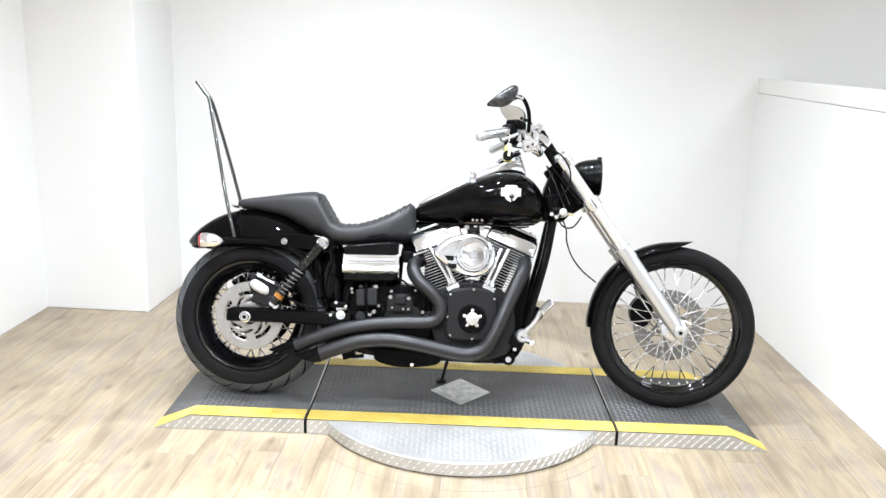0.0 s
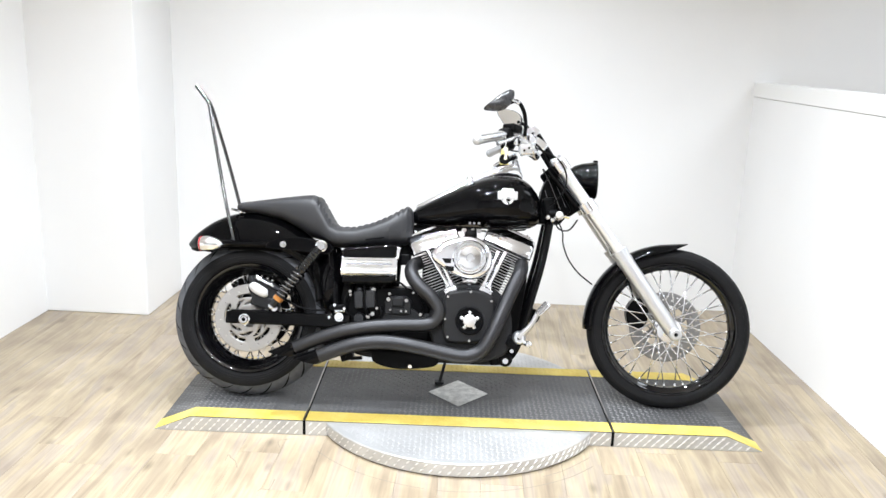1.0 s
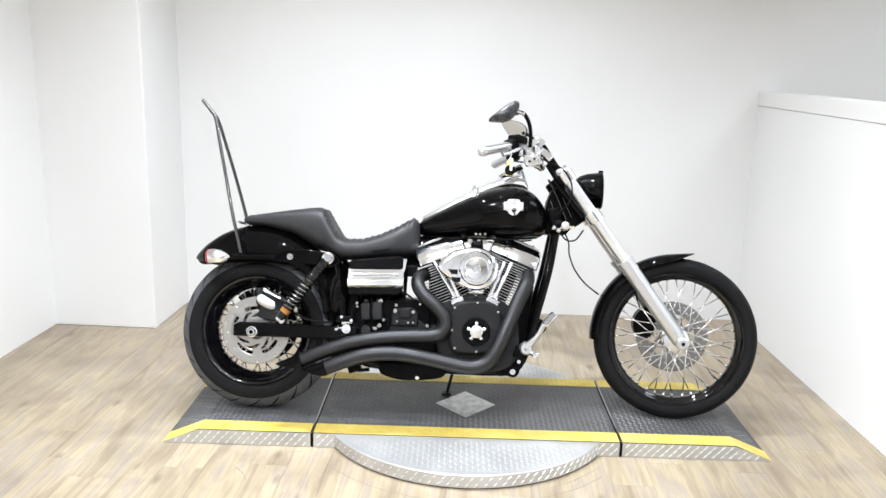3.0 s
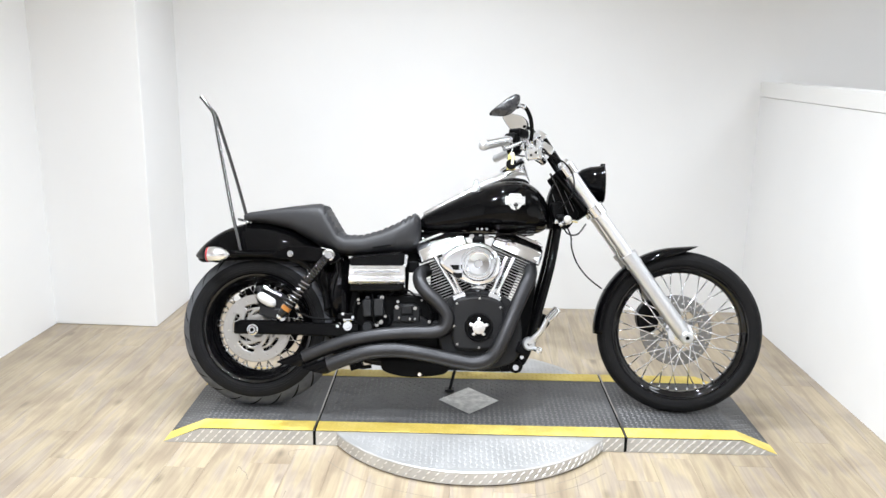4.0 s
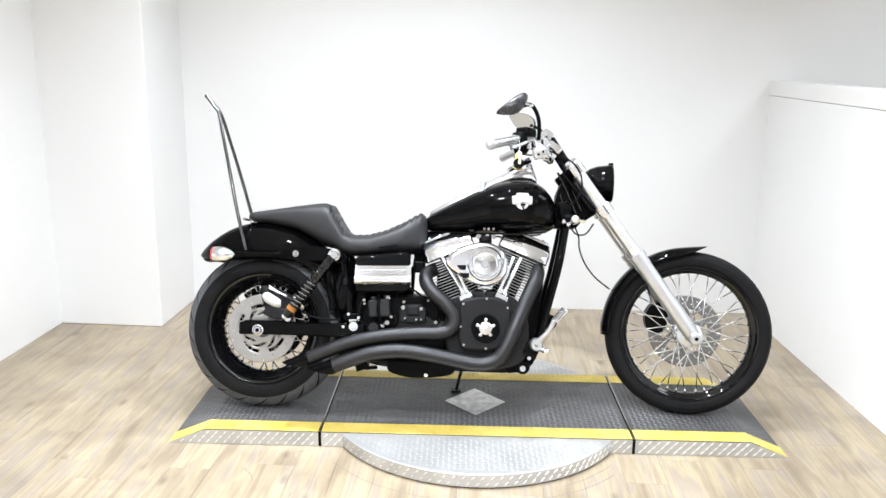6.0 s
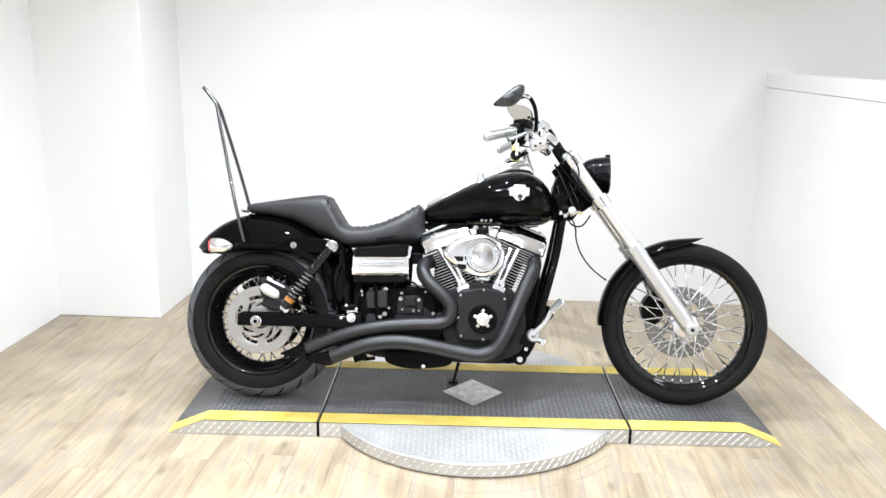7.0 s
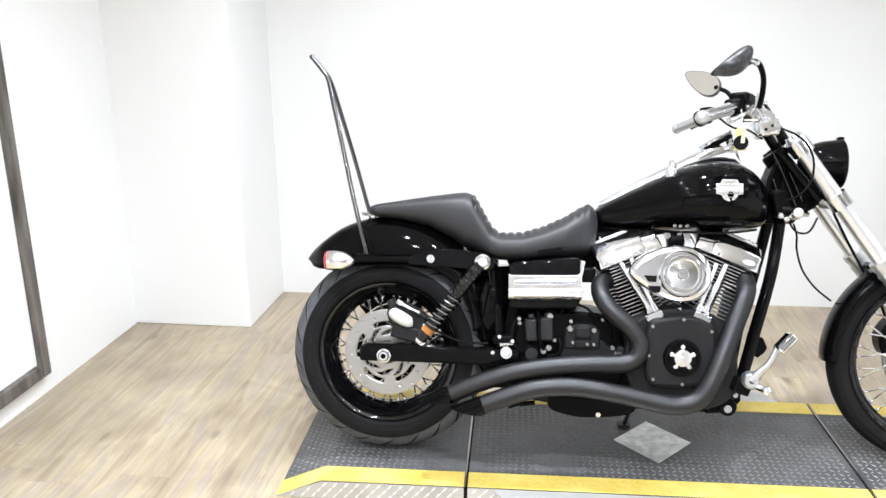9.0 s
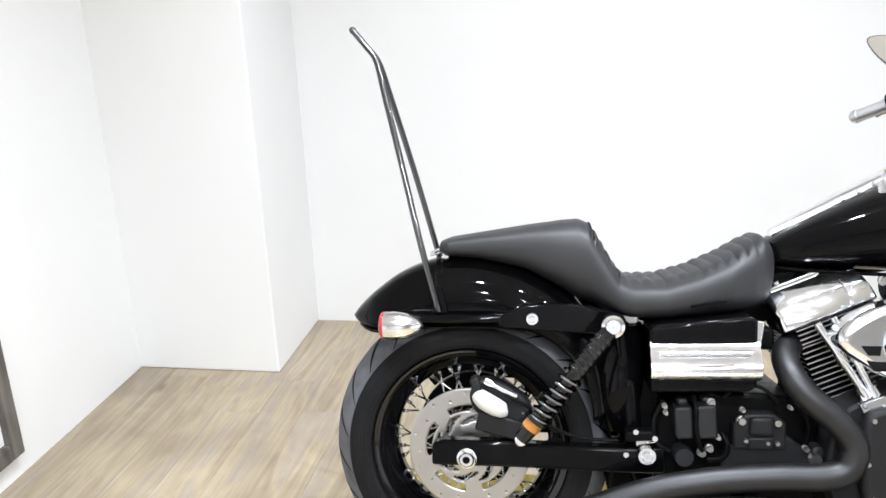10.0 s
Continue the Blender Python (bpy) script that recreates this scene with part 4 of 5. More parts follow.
    for x, lean in ((-0.052, 24), (0.09, -22)):
        bm = bm_new()
        turn = Matrix.Rotation(radians(-lean), 3, "Y")
        box(bm, (x, -0.193, 0.476), (0.052, 0.040, 0.020), turn)
        for k in (-1, 1):
            rod(bm, (x + 0.012 * k, -0.195, 0.480), (x + 0.012 * k + 0.006 * (1 if lean < 0 else -1), -0.190, 0.497), 0.012, 0.0105, 14)
            rod(bm, (x + 0.019 * k, -0.210, 0.473), (x + 0.019 * k, -0.218, 0.473), 0.0055, seg=8)
        part("lifter_block", bm, CHROME, bike, "", 35, 0.006)
    # oil pan, lower case and front regulator
    bm = bm_new()
    prism(bm, curve2([(-0.362, 0.200), (-0.352, 0.166), (-0.285, 0.146), (-0.215, 0.143), (-0.11, 0.156), (-0.085, 0.185), (-0.085, 0.225), (-0.362, 0.225)], 3), -0.13, 0.08)
    part("oil_pan", bm, SATIN, bike, "black oil pan", 40, 0.006)
    bm = bm_new()
    prism(bm, [(0.12, 0.172), (0.19, 0.178), (0.225, 0.215), (0.222, 0.27), (0.14, 0.27)], -0.15, 0.12)
    rod(bm, (0.18, -0.15, 0.20), (0.18, -0.175, 0.20), 0.028, seg=20)
    part("regulator", bm, SATIN, bike, "", 40, 0.006)
    bolt("regulator_bolt", (0.18, -0.172, 0.195), (0.18, -0.182, 0.195), 0.009, bike)
    bolt("regulator_bolt", (0.205, -0.16, 0.235), (0.205, -0.168, 0.235), 0.006, bike)
    bm = bm_new()
    rod(bm, (-0.204, -0.126, 0.157), (-0.204, -0.139, 0.155), 0.0085, seg=6)
    part("drain_plug", bm, CHROME, bike)
    bm = bm_new()
    box(bm, (-0.462, -0.10, 0.182), (0.050, 0.06, 0.026), Matrix.Rotation(radians(-18), 3, "Y"))
    rod(bm, (-0.475, -0.12, 0.188), (-0.475, -0.142, 0.188), 0.011, seg=14)
    rod(bm, (-0.448, -0.12, 0.176), (-0.40, -0.12, 0.182), 0.008, seg=10)
    part("brake_linkage", bm, SATIN, bike, "", 35, 0.004)


def air_cleaner():
    o = [(x + 0.010, z - 0.013) for x, z in ((0.100, 0.617), (0.085, 0.664), (0.045, 0.695), (-0.005, 0.702), (-0.055, 0.692), (-0.105, 0.668), (-0.140, 0.634), (-0.135, 0.604), (-0.095, 0.574), (-0.045, 0.545), (0.010, 0.531), (0.06, 0.542), (0.092, 0.575))]
    bm = bm_new()
    prism(bm, curve2(o, 4), -0.238, -0.16)
    a = part("air_cleaner", bm, CHROME, bike, "chrome teardrop air cleaner", 40, 0.018, 4)
    c = (0.021, -0.238, 0.605)
    bm = bm_new()
    lathe(bm, [(y, 0.78 * r) for y, r in ((0.004, 0.001), (-0.022, 0.001), (-0.022, 0.018), (-0.017, 0.022), (-0.014, 0.055), (-0.022, 0.061), (-0.022, 0.070), (-0.014, 0.075), (-0.014, 0.082), (-0.008, 0.088), (0.004, 0.090))], c, 48, False, "Y")
    part("round_cover", bm, CHROME, a, "round stepped chrome cover", 35)
    bolt("cover_screw", (c[0], c[1] - 0.022, c[2]), (c[0], c[1] - 0.032, c[2]), 0.009, a)
    for x, z in ((-0.078, 0.597), (-0.066, 0.566)):
        bm = bm_new()
        prism(bm, [(x - 0.012, z + 0.002), (x + 0.026, z + 0.002), (x + 0.024, z - 0.017), (x + 0.002, z - 0.017)], -0.2395, -0.230)
        part("intake_slot", bm, SLOT, a)
    # small fittings between the rocker boxes and under the tank
    for x, z, r in ((-0.002, 0.717, 0.009), (0.032, 0.721, 0.007), (0.058, 0.718, 0.008), (0.020, 0.748, 0.004), (0.037, 0.748, 0.004), (0.057, 0.749, 0.004)):
        bolt("manifold_bolt", (x, -0.110, z), (x, -0.125, z), r, a)
    bolt("manifold_bolt", (0.024, -0.19, 0.497), (0.024, -0.205, 0.488), 0.007, a)
    bm = bm_new()
    box(bm, (0.02, -0.06, 0.60), (0.09, 0.20, 0.10))
    rod(bm, (0.0, -0.10, 0.70), (0.05, -0.10, 0.705), 0.03, seg=16)
    part("intake", bm, SATIN, bike, "", 35, 0.01)


def side_cover():
    bm = bm_new()
    prism(bm, [(-0.488, 0.485), (-0.492, 0.618), (-0.47, 0.628), (-0.285, 0.648), (-0.272, 0.64), (-0.272, 0.50), (-0.29, 0.49)], -0.190, 0.05)
    b = part("battery_box", bm, BLACK, bike, "gloss black battery box", 35, 0.008, 3)
    bm = bm_new()
    loops = []
    for u in np.linspace(0, 1, 9).tolist():
        x = -0.490 + 0.222 * u
        zt, zb = 0.594 + 0.004 * u, 0.508 + 0.006 * u
        lp = []
        for j in range(15):
            s = j / 14
            lp.append(Vector((x, -0.188 - 0.030 * max(0.0, math.sin(math.pi * s ** 1.9)) ** 0.7, zt + (zb - zt) * s)))
        loops.append(lp)
    rings(bm, loops, True, True)
    c = part("side_cover", bm, CHROME, b, "chrome side cover", 35, 0.004)
    bm = bm_new()
    box(bm, (-0.37, -0.2150, 0.548), (0.09, 0.002, 0.004), Matrix.Rotation(radians(-5), 3, "Y"))
    part("engraved_line", bm, STEEL, c, "fine engraved bar of lettering")
    bm = bm_new()
    for z, h in ((0.5735, 0.0045), (0.5285, 0.0045)):
        tube(bm, [(-0.472, -0.2105 if z > 0.55 else -0.2155, z), (-0.38, -0.2105 if z > 0.55 else -0.2155, z + 0.002), (-0.288, -0.2105 if z > 0.55 else -0.2155, z + 0.004)], h, 10, 4)
    part("raised_rib", bm, CHROME, c, "", 60)
    bm = bm_new()
    box(bm, (-0.268, -0.17, 0.612), (0.016, 0.02, 0.050), Matrix.Rotation(radians(8), 3, "Y"))
    part("cover_bracket", bm, CHROME, b, "", 30, 0.003)


def hollow_pipe(name, pts, r, label, tip):
    bm = bm_new()
    tube(bm, pts, r, 20, 8)
    p = part(name, bm, PIPE, bike, label, 60)
    a, b = Vector(pts[-2]), Vector(pts[-1])
    d = (b - a).normalized()
    bm = bm_new()
    # slash-cut open end
    loops = []
    side = Vector((0, 1, 0))
    up = d.cross(side).normalized()
    for rr, off in ((r, 0.0), (r * 1.02, 0.012), (r * 1.02, tip), (r * 0.9, tip), (r * 0.88, 0.004)):
        lp = []
        for j in range(24):
            t = 2 * math.pi * j / 24
            v = math.cos(t) * up + math.sin(t) * side
            cut = off * (1 + 0.72 * math.cos(t) * (1 if up.z > 0 else -1) - 0.1 * math.sin(t)) if off == tip else off
            lp.append(b - d * 0.002 + d * cut + rr * v)
        loops.append(lp)
    rings(bm, loops, True, True)
    part("pipe_tip", bm, BLACK, p, "black slash-cut pipe end", 40)


def exhaust():
    hollow_pipe("rear_exhaust_pipe", [(-0.130, -0.03, 0.590), (-0.175, -0.085, 0.580), (-0.208, -0.150, 0.560), (-0.206, -0.200, 0.525), (-0.178, -0.220, 0.488), (-0.130, -0.228, 0.447), (-0.096, -0.232, 0.398), (-0.106, -0.234, 0.352), (-0.150, -0.234, 0.333), (-0.25, -0.234, 0.328), (-0.37, -0.234, 0.316), (-0.48, -0.232, 0.293), (-0.58, -0.228, 0.258), (-0.66, -0.224, 0.222)], 0.0278, "dark coated swept exhaust pipe", 0.060)
    hollow_pipe("front_exhaust_pipe", [(0.195, -0.02, 0.625), (0.226, -0.070, 0.612), (0.236, -0.125, 0.575), (0.220, -0.175, 0.535), (0.184, -0.212, 0.460), (0.142, -0.242, 0.365), (0.108, -0.256, 0.288), (0.072, -0.258, 0.238), (0.018, -0.256, 0.218), (-0.05, -0.254, 0.224), (-0.16, -0.252, 0.246), (-0.29, -0.250, 0.262), (-0.40, -0.250, 0.253), (-0.49, -0.248, 0.225), (-0.56, -0.246, 0.197)], 0.0288, "dark coated swept exhaust pipe", 0.056)
    bm = bm_new()
    rod(bm, (-0.30, -0.215, 0.285), (-0.30, -0.235, 0.285), 0.007, seg=8)
    box(bm, (-0.30, -0.20, 0.285), (0.05, 0.02, 0.04))
    part("exhaust_bracket", bm, SATIN, bike)


def frame_and_gearbox():
    for sd in (-1, 1):
        bm = bm_new()
        tube(bm, [(0.375, sd * 0.028, 0.86), (0.352, sd * 0.06, 0.76), (0.322, sd * 0.085, 0.60), (0.275, sd * 0.095, 0.42), (0.235, sd * 0.10, 0.27), (0.20, sd * 0.105, 0.212), (0.13, sd * 0.11, 0.190), (0.0, sd * 0.11, 0.188), (-0.25, sd * 0.11, 0.196), (-0.42, sd * 0.11, 0.212), (-0.50, sd * 0.11, 0.28), (-0.52, sd * 0.11, 0.45), (-0.545, sd * 0.11, 0.62)], 0.0185, 14, 6)
        part("frame_rail", bm, BLACK, bike, "gloss black frame tube", 60)
    bm = bm_new()
    tube(bm, [(0.40, 0, 0.90), (0.25, 0, 0.80), (0.0, 0, 0.75), (-0.25, 0, 0.70), (-0.50, 0, 0.64)], 0.03, 14, 5)
    part("backbone", bm, SATIN, bike)
    bm = bm_new()
    a, b = PIVOT + AXIS * 0.105, PIVOT - AXIS * 0.11
    rod(bm, a, b, 0.036, seg=24)
    prism(bm, [(0.318, 0.90), (0.338, 0.952), (0.365, 0.962), (0.445, 0.82), (0.40, 0.76), (0.31, 0.76), (0.310, 0.85)], -0.045, 0.045)
    h = part("steering_head", bm, SATIN, bike, "black steering head", 35, 0.008)
    bm = bm_new()
    box(bm, (0.348, -0.07, 0.825), (0.05, 0.05, 0.085), Matrix.Rotation(radians(-10), 3, "Y"))
    rod(bm, (0.34, -0.09, 0.80), (0.38, -0.10, 0.80), 0.016, seg=12)
    part("horn_cover", bm, SATIN, bike, "", 35, 0.01)
    bm = bm_new()
    prism(bm, [(-0.30, 0.47), (-0.30, 0.70), (-0.20, 0.735), (-0.12, 0.70), (-0.14, 0.635), (-0.235, 0.600), (-0.262, 0.575), (-0.268, 0.47)], 0.0, 0.05)
    box(bm, (-0.240, -0.06, 0.588), (0.044, 0.10, 0.046))
    part("inner_panel", bm, SATIN, bike, "", 35, 0.006)
    bm = bm_new()
    box(bm, (-0.085, 0.0, 0.49), (0.17, 0.09, 0.15))
    box(bm, (-0.14, 0.0, 0.275), (0.16, 0.22, 0.13))
    box(bm, (-0.40, 0.02, 0.475), (0.20, 0.10, 0.07))
    box(bm, (-0.487, 0.0, 0.445), (0.07, 0.17, 0.15))
    box(bm, (-0.50, 0.0, 0.265), (0.13, 0.20, 0.09))
    part("primary_case", bm, SATIN, bike, "black inner engine casing", 35, 0.01)
    # gearbox and its clutter
    bm = bm_new()
    prism(bm, curve2([(-0.46, 0.23), (-0.47, 0.40), (-0.42, 0.46), (-0.30, 0.475), (-0.17, 0.46), (-0.13, 0.38), (-0.14, 0.23), (-0.25, 0.20), (-0.38, 0.20)], 3), -0.13, 0.16)
    g = part("gearbox", bm, SATIN, bike, "black gearbox", 40, 0.01)
    bm = bm_new()
    prism(bm, curve2([(-0.335, 0.322), (-0.330, 0.345), (-0.315, 0.372), (-0.296, 0.389), (-0.250, 0.392), (-0.203, 0.391), (-0.178, 0.374), (-0.152, 0.354), (-0.145, 0.330), (-0.24, 0.318)], 2), -0.160, -0.115)
    prism(bm, [(-0.314, 0.364), (-0.314, 0.418), (-0.292, 0.438), (-0.228, 0.440), (-0.206, 0.421), (-0.206, 0.366)], -0.168, -0.12)
    prism(bm, [(-0.284, 0.398), (-0.282, 0.434), (-0.238, 0.435), (-0.234, 0.398)], -0.182, -0.16)
    prism(bm, [(-0.286, 0.366), (-0.286, 0.392), (-0.232, 0.393), (-0.232, 0.367)], -0.175, -0.16)
    rod(bm, (-0.142, -0.12, 0.357), (-0.142, -0.168, 0.357), 0.017, 0.0155, 20)
    part("gearbox_cover", bm, WRINKLE, g, "black gearbox side cover", 35, 0.008)
    for x, z, r in ((-0.298, 0.425, 0.0085), (-0.226, 0.423, 0.008), (-0.290, 0.384, 0.005), (-0.246, 0.380, 0.005), (-0.226, 0.380, 0.005), (-0.168, 0.369, 0.006), (-0.148, 0.349, 0.012), (-0.362, 0.364, 0.0075), (-0.378, 0.354, 0.0085), (-0.345, 0.388, 0.005), (-0.296, 0.448, 0.005), (-0.36, 0.462, 0.008), (-0.455, 0.452, 0.005), (-0.453, 0.438, 0.0045), (-0.20, 0.455, 0.004)):
        bolt("gearbox_bolt", (x, -0.158, z), (x, -0.178, z), r * 0.88, g, STEEL)
    bm = bm_new()
    box(bm, (-0.417, -0.158, 0.420), (0.036, 0.05, 0.068), Matrix.Rotation(radians(-4), 3, "Y"))
    box(bm, (-0.372, -0.162, 0.424), (0.042, 0.05, 0.070), Matrix.Rotation(radians(-4), 3, "Y"))
    box(bm, (-0.418, -0.15, 0.460), (0.020, 0.03, 0.016))
    box(bm, (-0.366, -0.15, 0.466), (0.024, 0.03, 0.014))
    part("switch_box", bm, CAST, bike, "dark grey connector boxes", 35, 0.005)
    bm = bm_new()
    tube(bm, [(-0.398, -0.17, 0.475), (-0.394, -0.19, 0.450), (-0.394, -0.19, 0.410), (-0.385, -0.185, 0.372), (-0.37, -0.16, 0.35)], 0.005, 10, 6)
    part("wiring_loom", bm, SATIN, bike, "", 60)
    bm = bm_new()
    rod(bm, (-0.415, -0.13, 0.345), (-0.415, -0.178, 0.345), 0.022, 0.019, 20)
    part("shaft_boss", bm, CAST, bike, "dull grey shaft boss", 35)
    bm = bm_new()
    tube(bm, [(-0.335, -0.155, 0.395), (-0.325, -0.165, 0.37), (-0.335, -0.165, 0.345), (-0.365, -0.16, 0.338)], 0.0065, 10, 6)
    part("breather_hose", bm, SATIN, bike, "", 60)
    bm = bm_new()
    tube(bm, [(-0.185, -0.15, 0.455), (-0.165, -0.16, 0.43), (-0.16, -0.16, 0.40), (-0.165, -0.155, 0.375)], 0.006, 10, 6)
    part("breather_hose", bm, SATIN, bike, "", 60)
    bm = bm_new()
    tube(bm, [(-0.455, -0.15, 0.46), (-0.475, -0.155, 0.42), (-0.47, -0.155, 0.37), (-0.44, -0.15, 0.35)], 0.004, 8, 5)
    tube(bm, [(-0.33, -0.15, 0.47), (-0.30, -0.16, 0.50), (-0.25, -0.15, 0.49), (-0.22, -0.15, 0.46)], 0.004, 8, 5)
    tube(bm, [(-0.47, -0.13, 0.50), (-0.45, -0.15, 0.485), (-0.40, -0.15, 0.49), (-0.34, -0.15, 0.47)], 0.003, 8, 5)
    part("wiring", bm, SLOT, bike)
    # rear master cylinder and its bright banjo
    bm = bm_new()
    rod(bm, (-0.515, -0.155, 0.372), (-0.475, -0.15, 0.378), 0.013, seg=16)
    lathe(bm, [(-0.016, 0.001), (-0.016, 0.010), (-0.010, 0.012), (-0.010, 0.018), (0.012, 0.019), (0.012, 0.001)], (-0.493, -0.178, 0.348), 20, False, "Y")
    for x, z in ((-0.475, 0.382), (-0.515, 0.395), (-0.535, 0.345)):
        rod(bm, (x, -0.155, z), (x, -0.172, z), 0.006, seg=8)
    part("brake_cylinder", bm, CHROME, bike, "bright rear brake cylinder", 35)
    bm = bm_new()
    box(bm, (-0.505, -0.15, 0.385), (0.062, 0.04, 0.022), Matrix.Rotation(radians(-4), 3, "Y"))
    part("cylinder_mount", bm, SATIN, bike, "", 35, 0.005)
    bm = bm_new()
    loops = []
    for k in range(13):
        u = k / 12
        z, w = 0.375 + 0.235 * u, 0.30 + 0.70 * math.sin(math.pi * (0.16 + 0.68 * u)) ** 0.6
        loops.append([Vector((-0.548 + 0.012 * u + 0.056 * w * math.cos(a) * (1 + 0.12 * math.sin(3 * u)), 0.134 * w * math.copysign(abs(math.sin(a)) ** 0.7, math.sin(a)), z)) for a in (2 * math.pi * j / 32 for j in range(32))])
    rings(bm, loops)
    part("oil_tank", bm, BLACK, bike, "gloss black rounded oil tank", 60)
    bm = bm_new()
    prism(bm, [(0.195, 0.25), (0.200, 0.45), (0.222, 0.545), (0.270, 0.545), (0.250, 0.40), (0.225, 0.25)], -0.06, 0.08)
    part("engine_mount", bm, SATIN, bike, "", 35, 0.008)
    bm = bm_new()
    prism(bm, [(0.285, 0.345), (0.297, 0.335), (0.318, 0.352), (0.327, 0.368), (0.313, 0.400), (0.298, 0.405)], -0.06, 0.06)
    part("rectifier", bm, SATIN, bike, "black finned rectifier", 35, 0.004)
    # side stand on the far side
    bm = bm_new()
    tube(bm, [(-0.055, 0.085, 0.170), (-0.068, 0.13, 0.112), (-0.080, 0.170, 0.056)], 0.0070, 10, 5)
    box(bm, (-0.082, 0.174, 0.0535), (0.040, 0.030, 0.008), Matrix.Rotation(radians(15), 3, "X"))
    part("side_stand", bm, CAST, bike, "black side stand")
    # forward brake pedal and peg
    bm = bm_new()
    box(bm, (0.205, -0.185, 0.275), (0.05, 0.11, 0.045), Matrix.Rotation(radians(20), 3, "Y"))
    part("pedal_mount", bm, SATIN, bike, "", 35, 0.006)
    bm = bm_new()
    lathe(bm, [(-0.014, 0.008), (-0.014, 0.020), (-0.006, 0.026), (0.02, 0.026), (0.02, 0.008)], (0.225, -0.245, 0.297), 24, True, "Y")
    tube(bm, [(0.225, -0.245, 0.30), (0.245, -0.255, 0.322), (0.268, -0.262, 0.348), (0.285, -0.265, 0.382), (0.294, -0.265, 0.402)], [0.017, 0.014, 0.0115, 0.011, 0.011], 14, 6, flat=0.8)
    p = part("brake_pedal", bm, SLIDER, bike, "chrome forward brake pedal", 45)
    bm = bm_new()
    box(bm, (0.311, -0.275, 0.415), (0.026, 0.055, 0.062), Matrix.Rotation(radians(41), 3, "Y"))
    part("pedal_pad", bm, CHROME, p, "ribbed chrome pedal pad", 35, 0.007, 3)
    bm = bm_new()
    for k in (-1, 0, 1):
        box(bm, (0.3055 + 0.0065 * k, -0.3015, 0.4195 - 0.0062 * k), (0.0035, 0.004, 0.052), Matrix.Rotation(radians(41), 3, "Y"))
    part("pad_rib", bm, DARKSTEEL, p)
    bm = bm_new()
    rod(bm, (0.240, -0.235, 0.280), (0.258, -0.285, 0.276), 0.009, 0.011, 16)
    ball(bm, (0.259, -0.288, 0.276), 0.013, (1, 0.7, 1))
    part("foot_peg", bm, CHROME, bike, "chrome foot peg")


engine()
air_cleaner()
side_cover()
exhaust()
frame_and_gearbox()


def fork():
    top, low = Vector((0.380, 0, 1.020)), Vector((0.880, 0, 0.330))
    d = (low - top).normalized()
    for sd in (-1, 1):
        y = Vector((0, sd * 0.128, 0))
        t, l = top + y, low + y
        mid = t + (l - t) * 0.530
        bm = bm_new()
        rod(bm, t - d * 0.012, mid + d * 0.05, 0.0245, seg=24)
        f = part("fork_leg", bm, TUBE, bike, "chrome telescopic fork leg")
        f.matrix_local = STEER
        bm = bm_new()
        rod(bm, mid, l - d * 0.06, 0.0325, 0.0315, 28)
        rod(bm, l - d * 0.06, l + d * 0.012, 0.0315, 0.026, 28)
        rod(bm, mid - d * 0.012, mid + d * 0.012, 0.0360, seg=28)
        rod(bm, mid + d * 0.03, mid + d * 0.042, 0.0345, seg=28)
        part("slider", bm, SLIDER, f, "polished lower slider", 40)
        bm = bm_new()
        c = l - d * 0.008 + Vector((0, sd * 0.032, 0))
        lathe(bm, [(y * -sd, r) for y, r in ((-0.014, 0.008), (-0.014, 0.018), (-0.008, 0.025), (0.02, 0.027), (0.02, 0.008))], c, 22, True, "Y")
        part("axle_cap", bm, SLIDER, f)
        bm = bm_new()
        rod(bm, c + Vector((0, sd * 0.004, 0)), c + Vector((0, sd * 0.0125, 0)), 0.0085, seg=14)
        part("axle_bore", bm, SLOT, f, "dark axle bore")
        bm = bm_new()
        rod(bm, t - d * 0.02, t - d * 0.008, 0.022, 0.026, 20)
        part("fork_cap", bm, CHROME, f)
        for u in (0.03, 0.262):
            q = t + (l - t) * u
            bm = bm_new()
            rod(bm, q - d * 0.022, q + d * 0.022, 0.034, seg=24)
            part("fork_clamp", bm, CHROME, f, "", 35)
    for u, w, material in ((0.03, 0.045, CHROME), (0.262, 0.05, BLACK)):
        q = top + (low - top) * u
        bm = bm_new()
        box(bm, q, (w * 1.5, 0.24, 0.034), Matrix.Rotation(radians(36), 3, "Y"))
        part("triple_clamp", bm, material, bike, "", 35, 0.01).matrix_local = STEER
    # black headlamp brackets beside the upper tubes
    for sd in (-1, 1):
        bm = bm_new()
        a, b = top + Vector((-0.038, sd * 0.085, -0.03)), top + (low - top) * 0.262 + Vector((-0.040, sd * 0.085, 0))
        rod(bm, a, b, 0.016, seg=16)
        part("fork_cover", bm, BLACK, bike).matrix_local = STEER


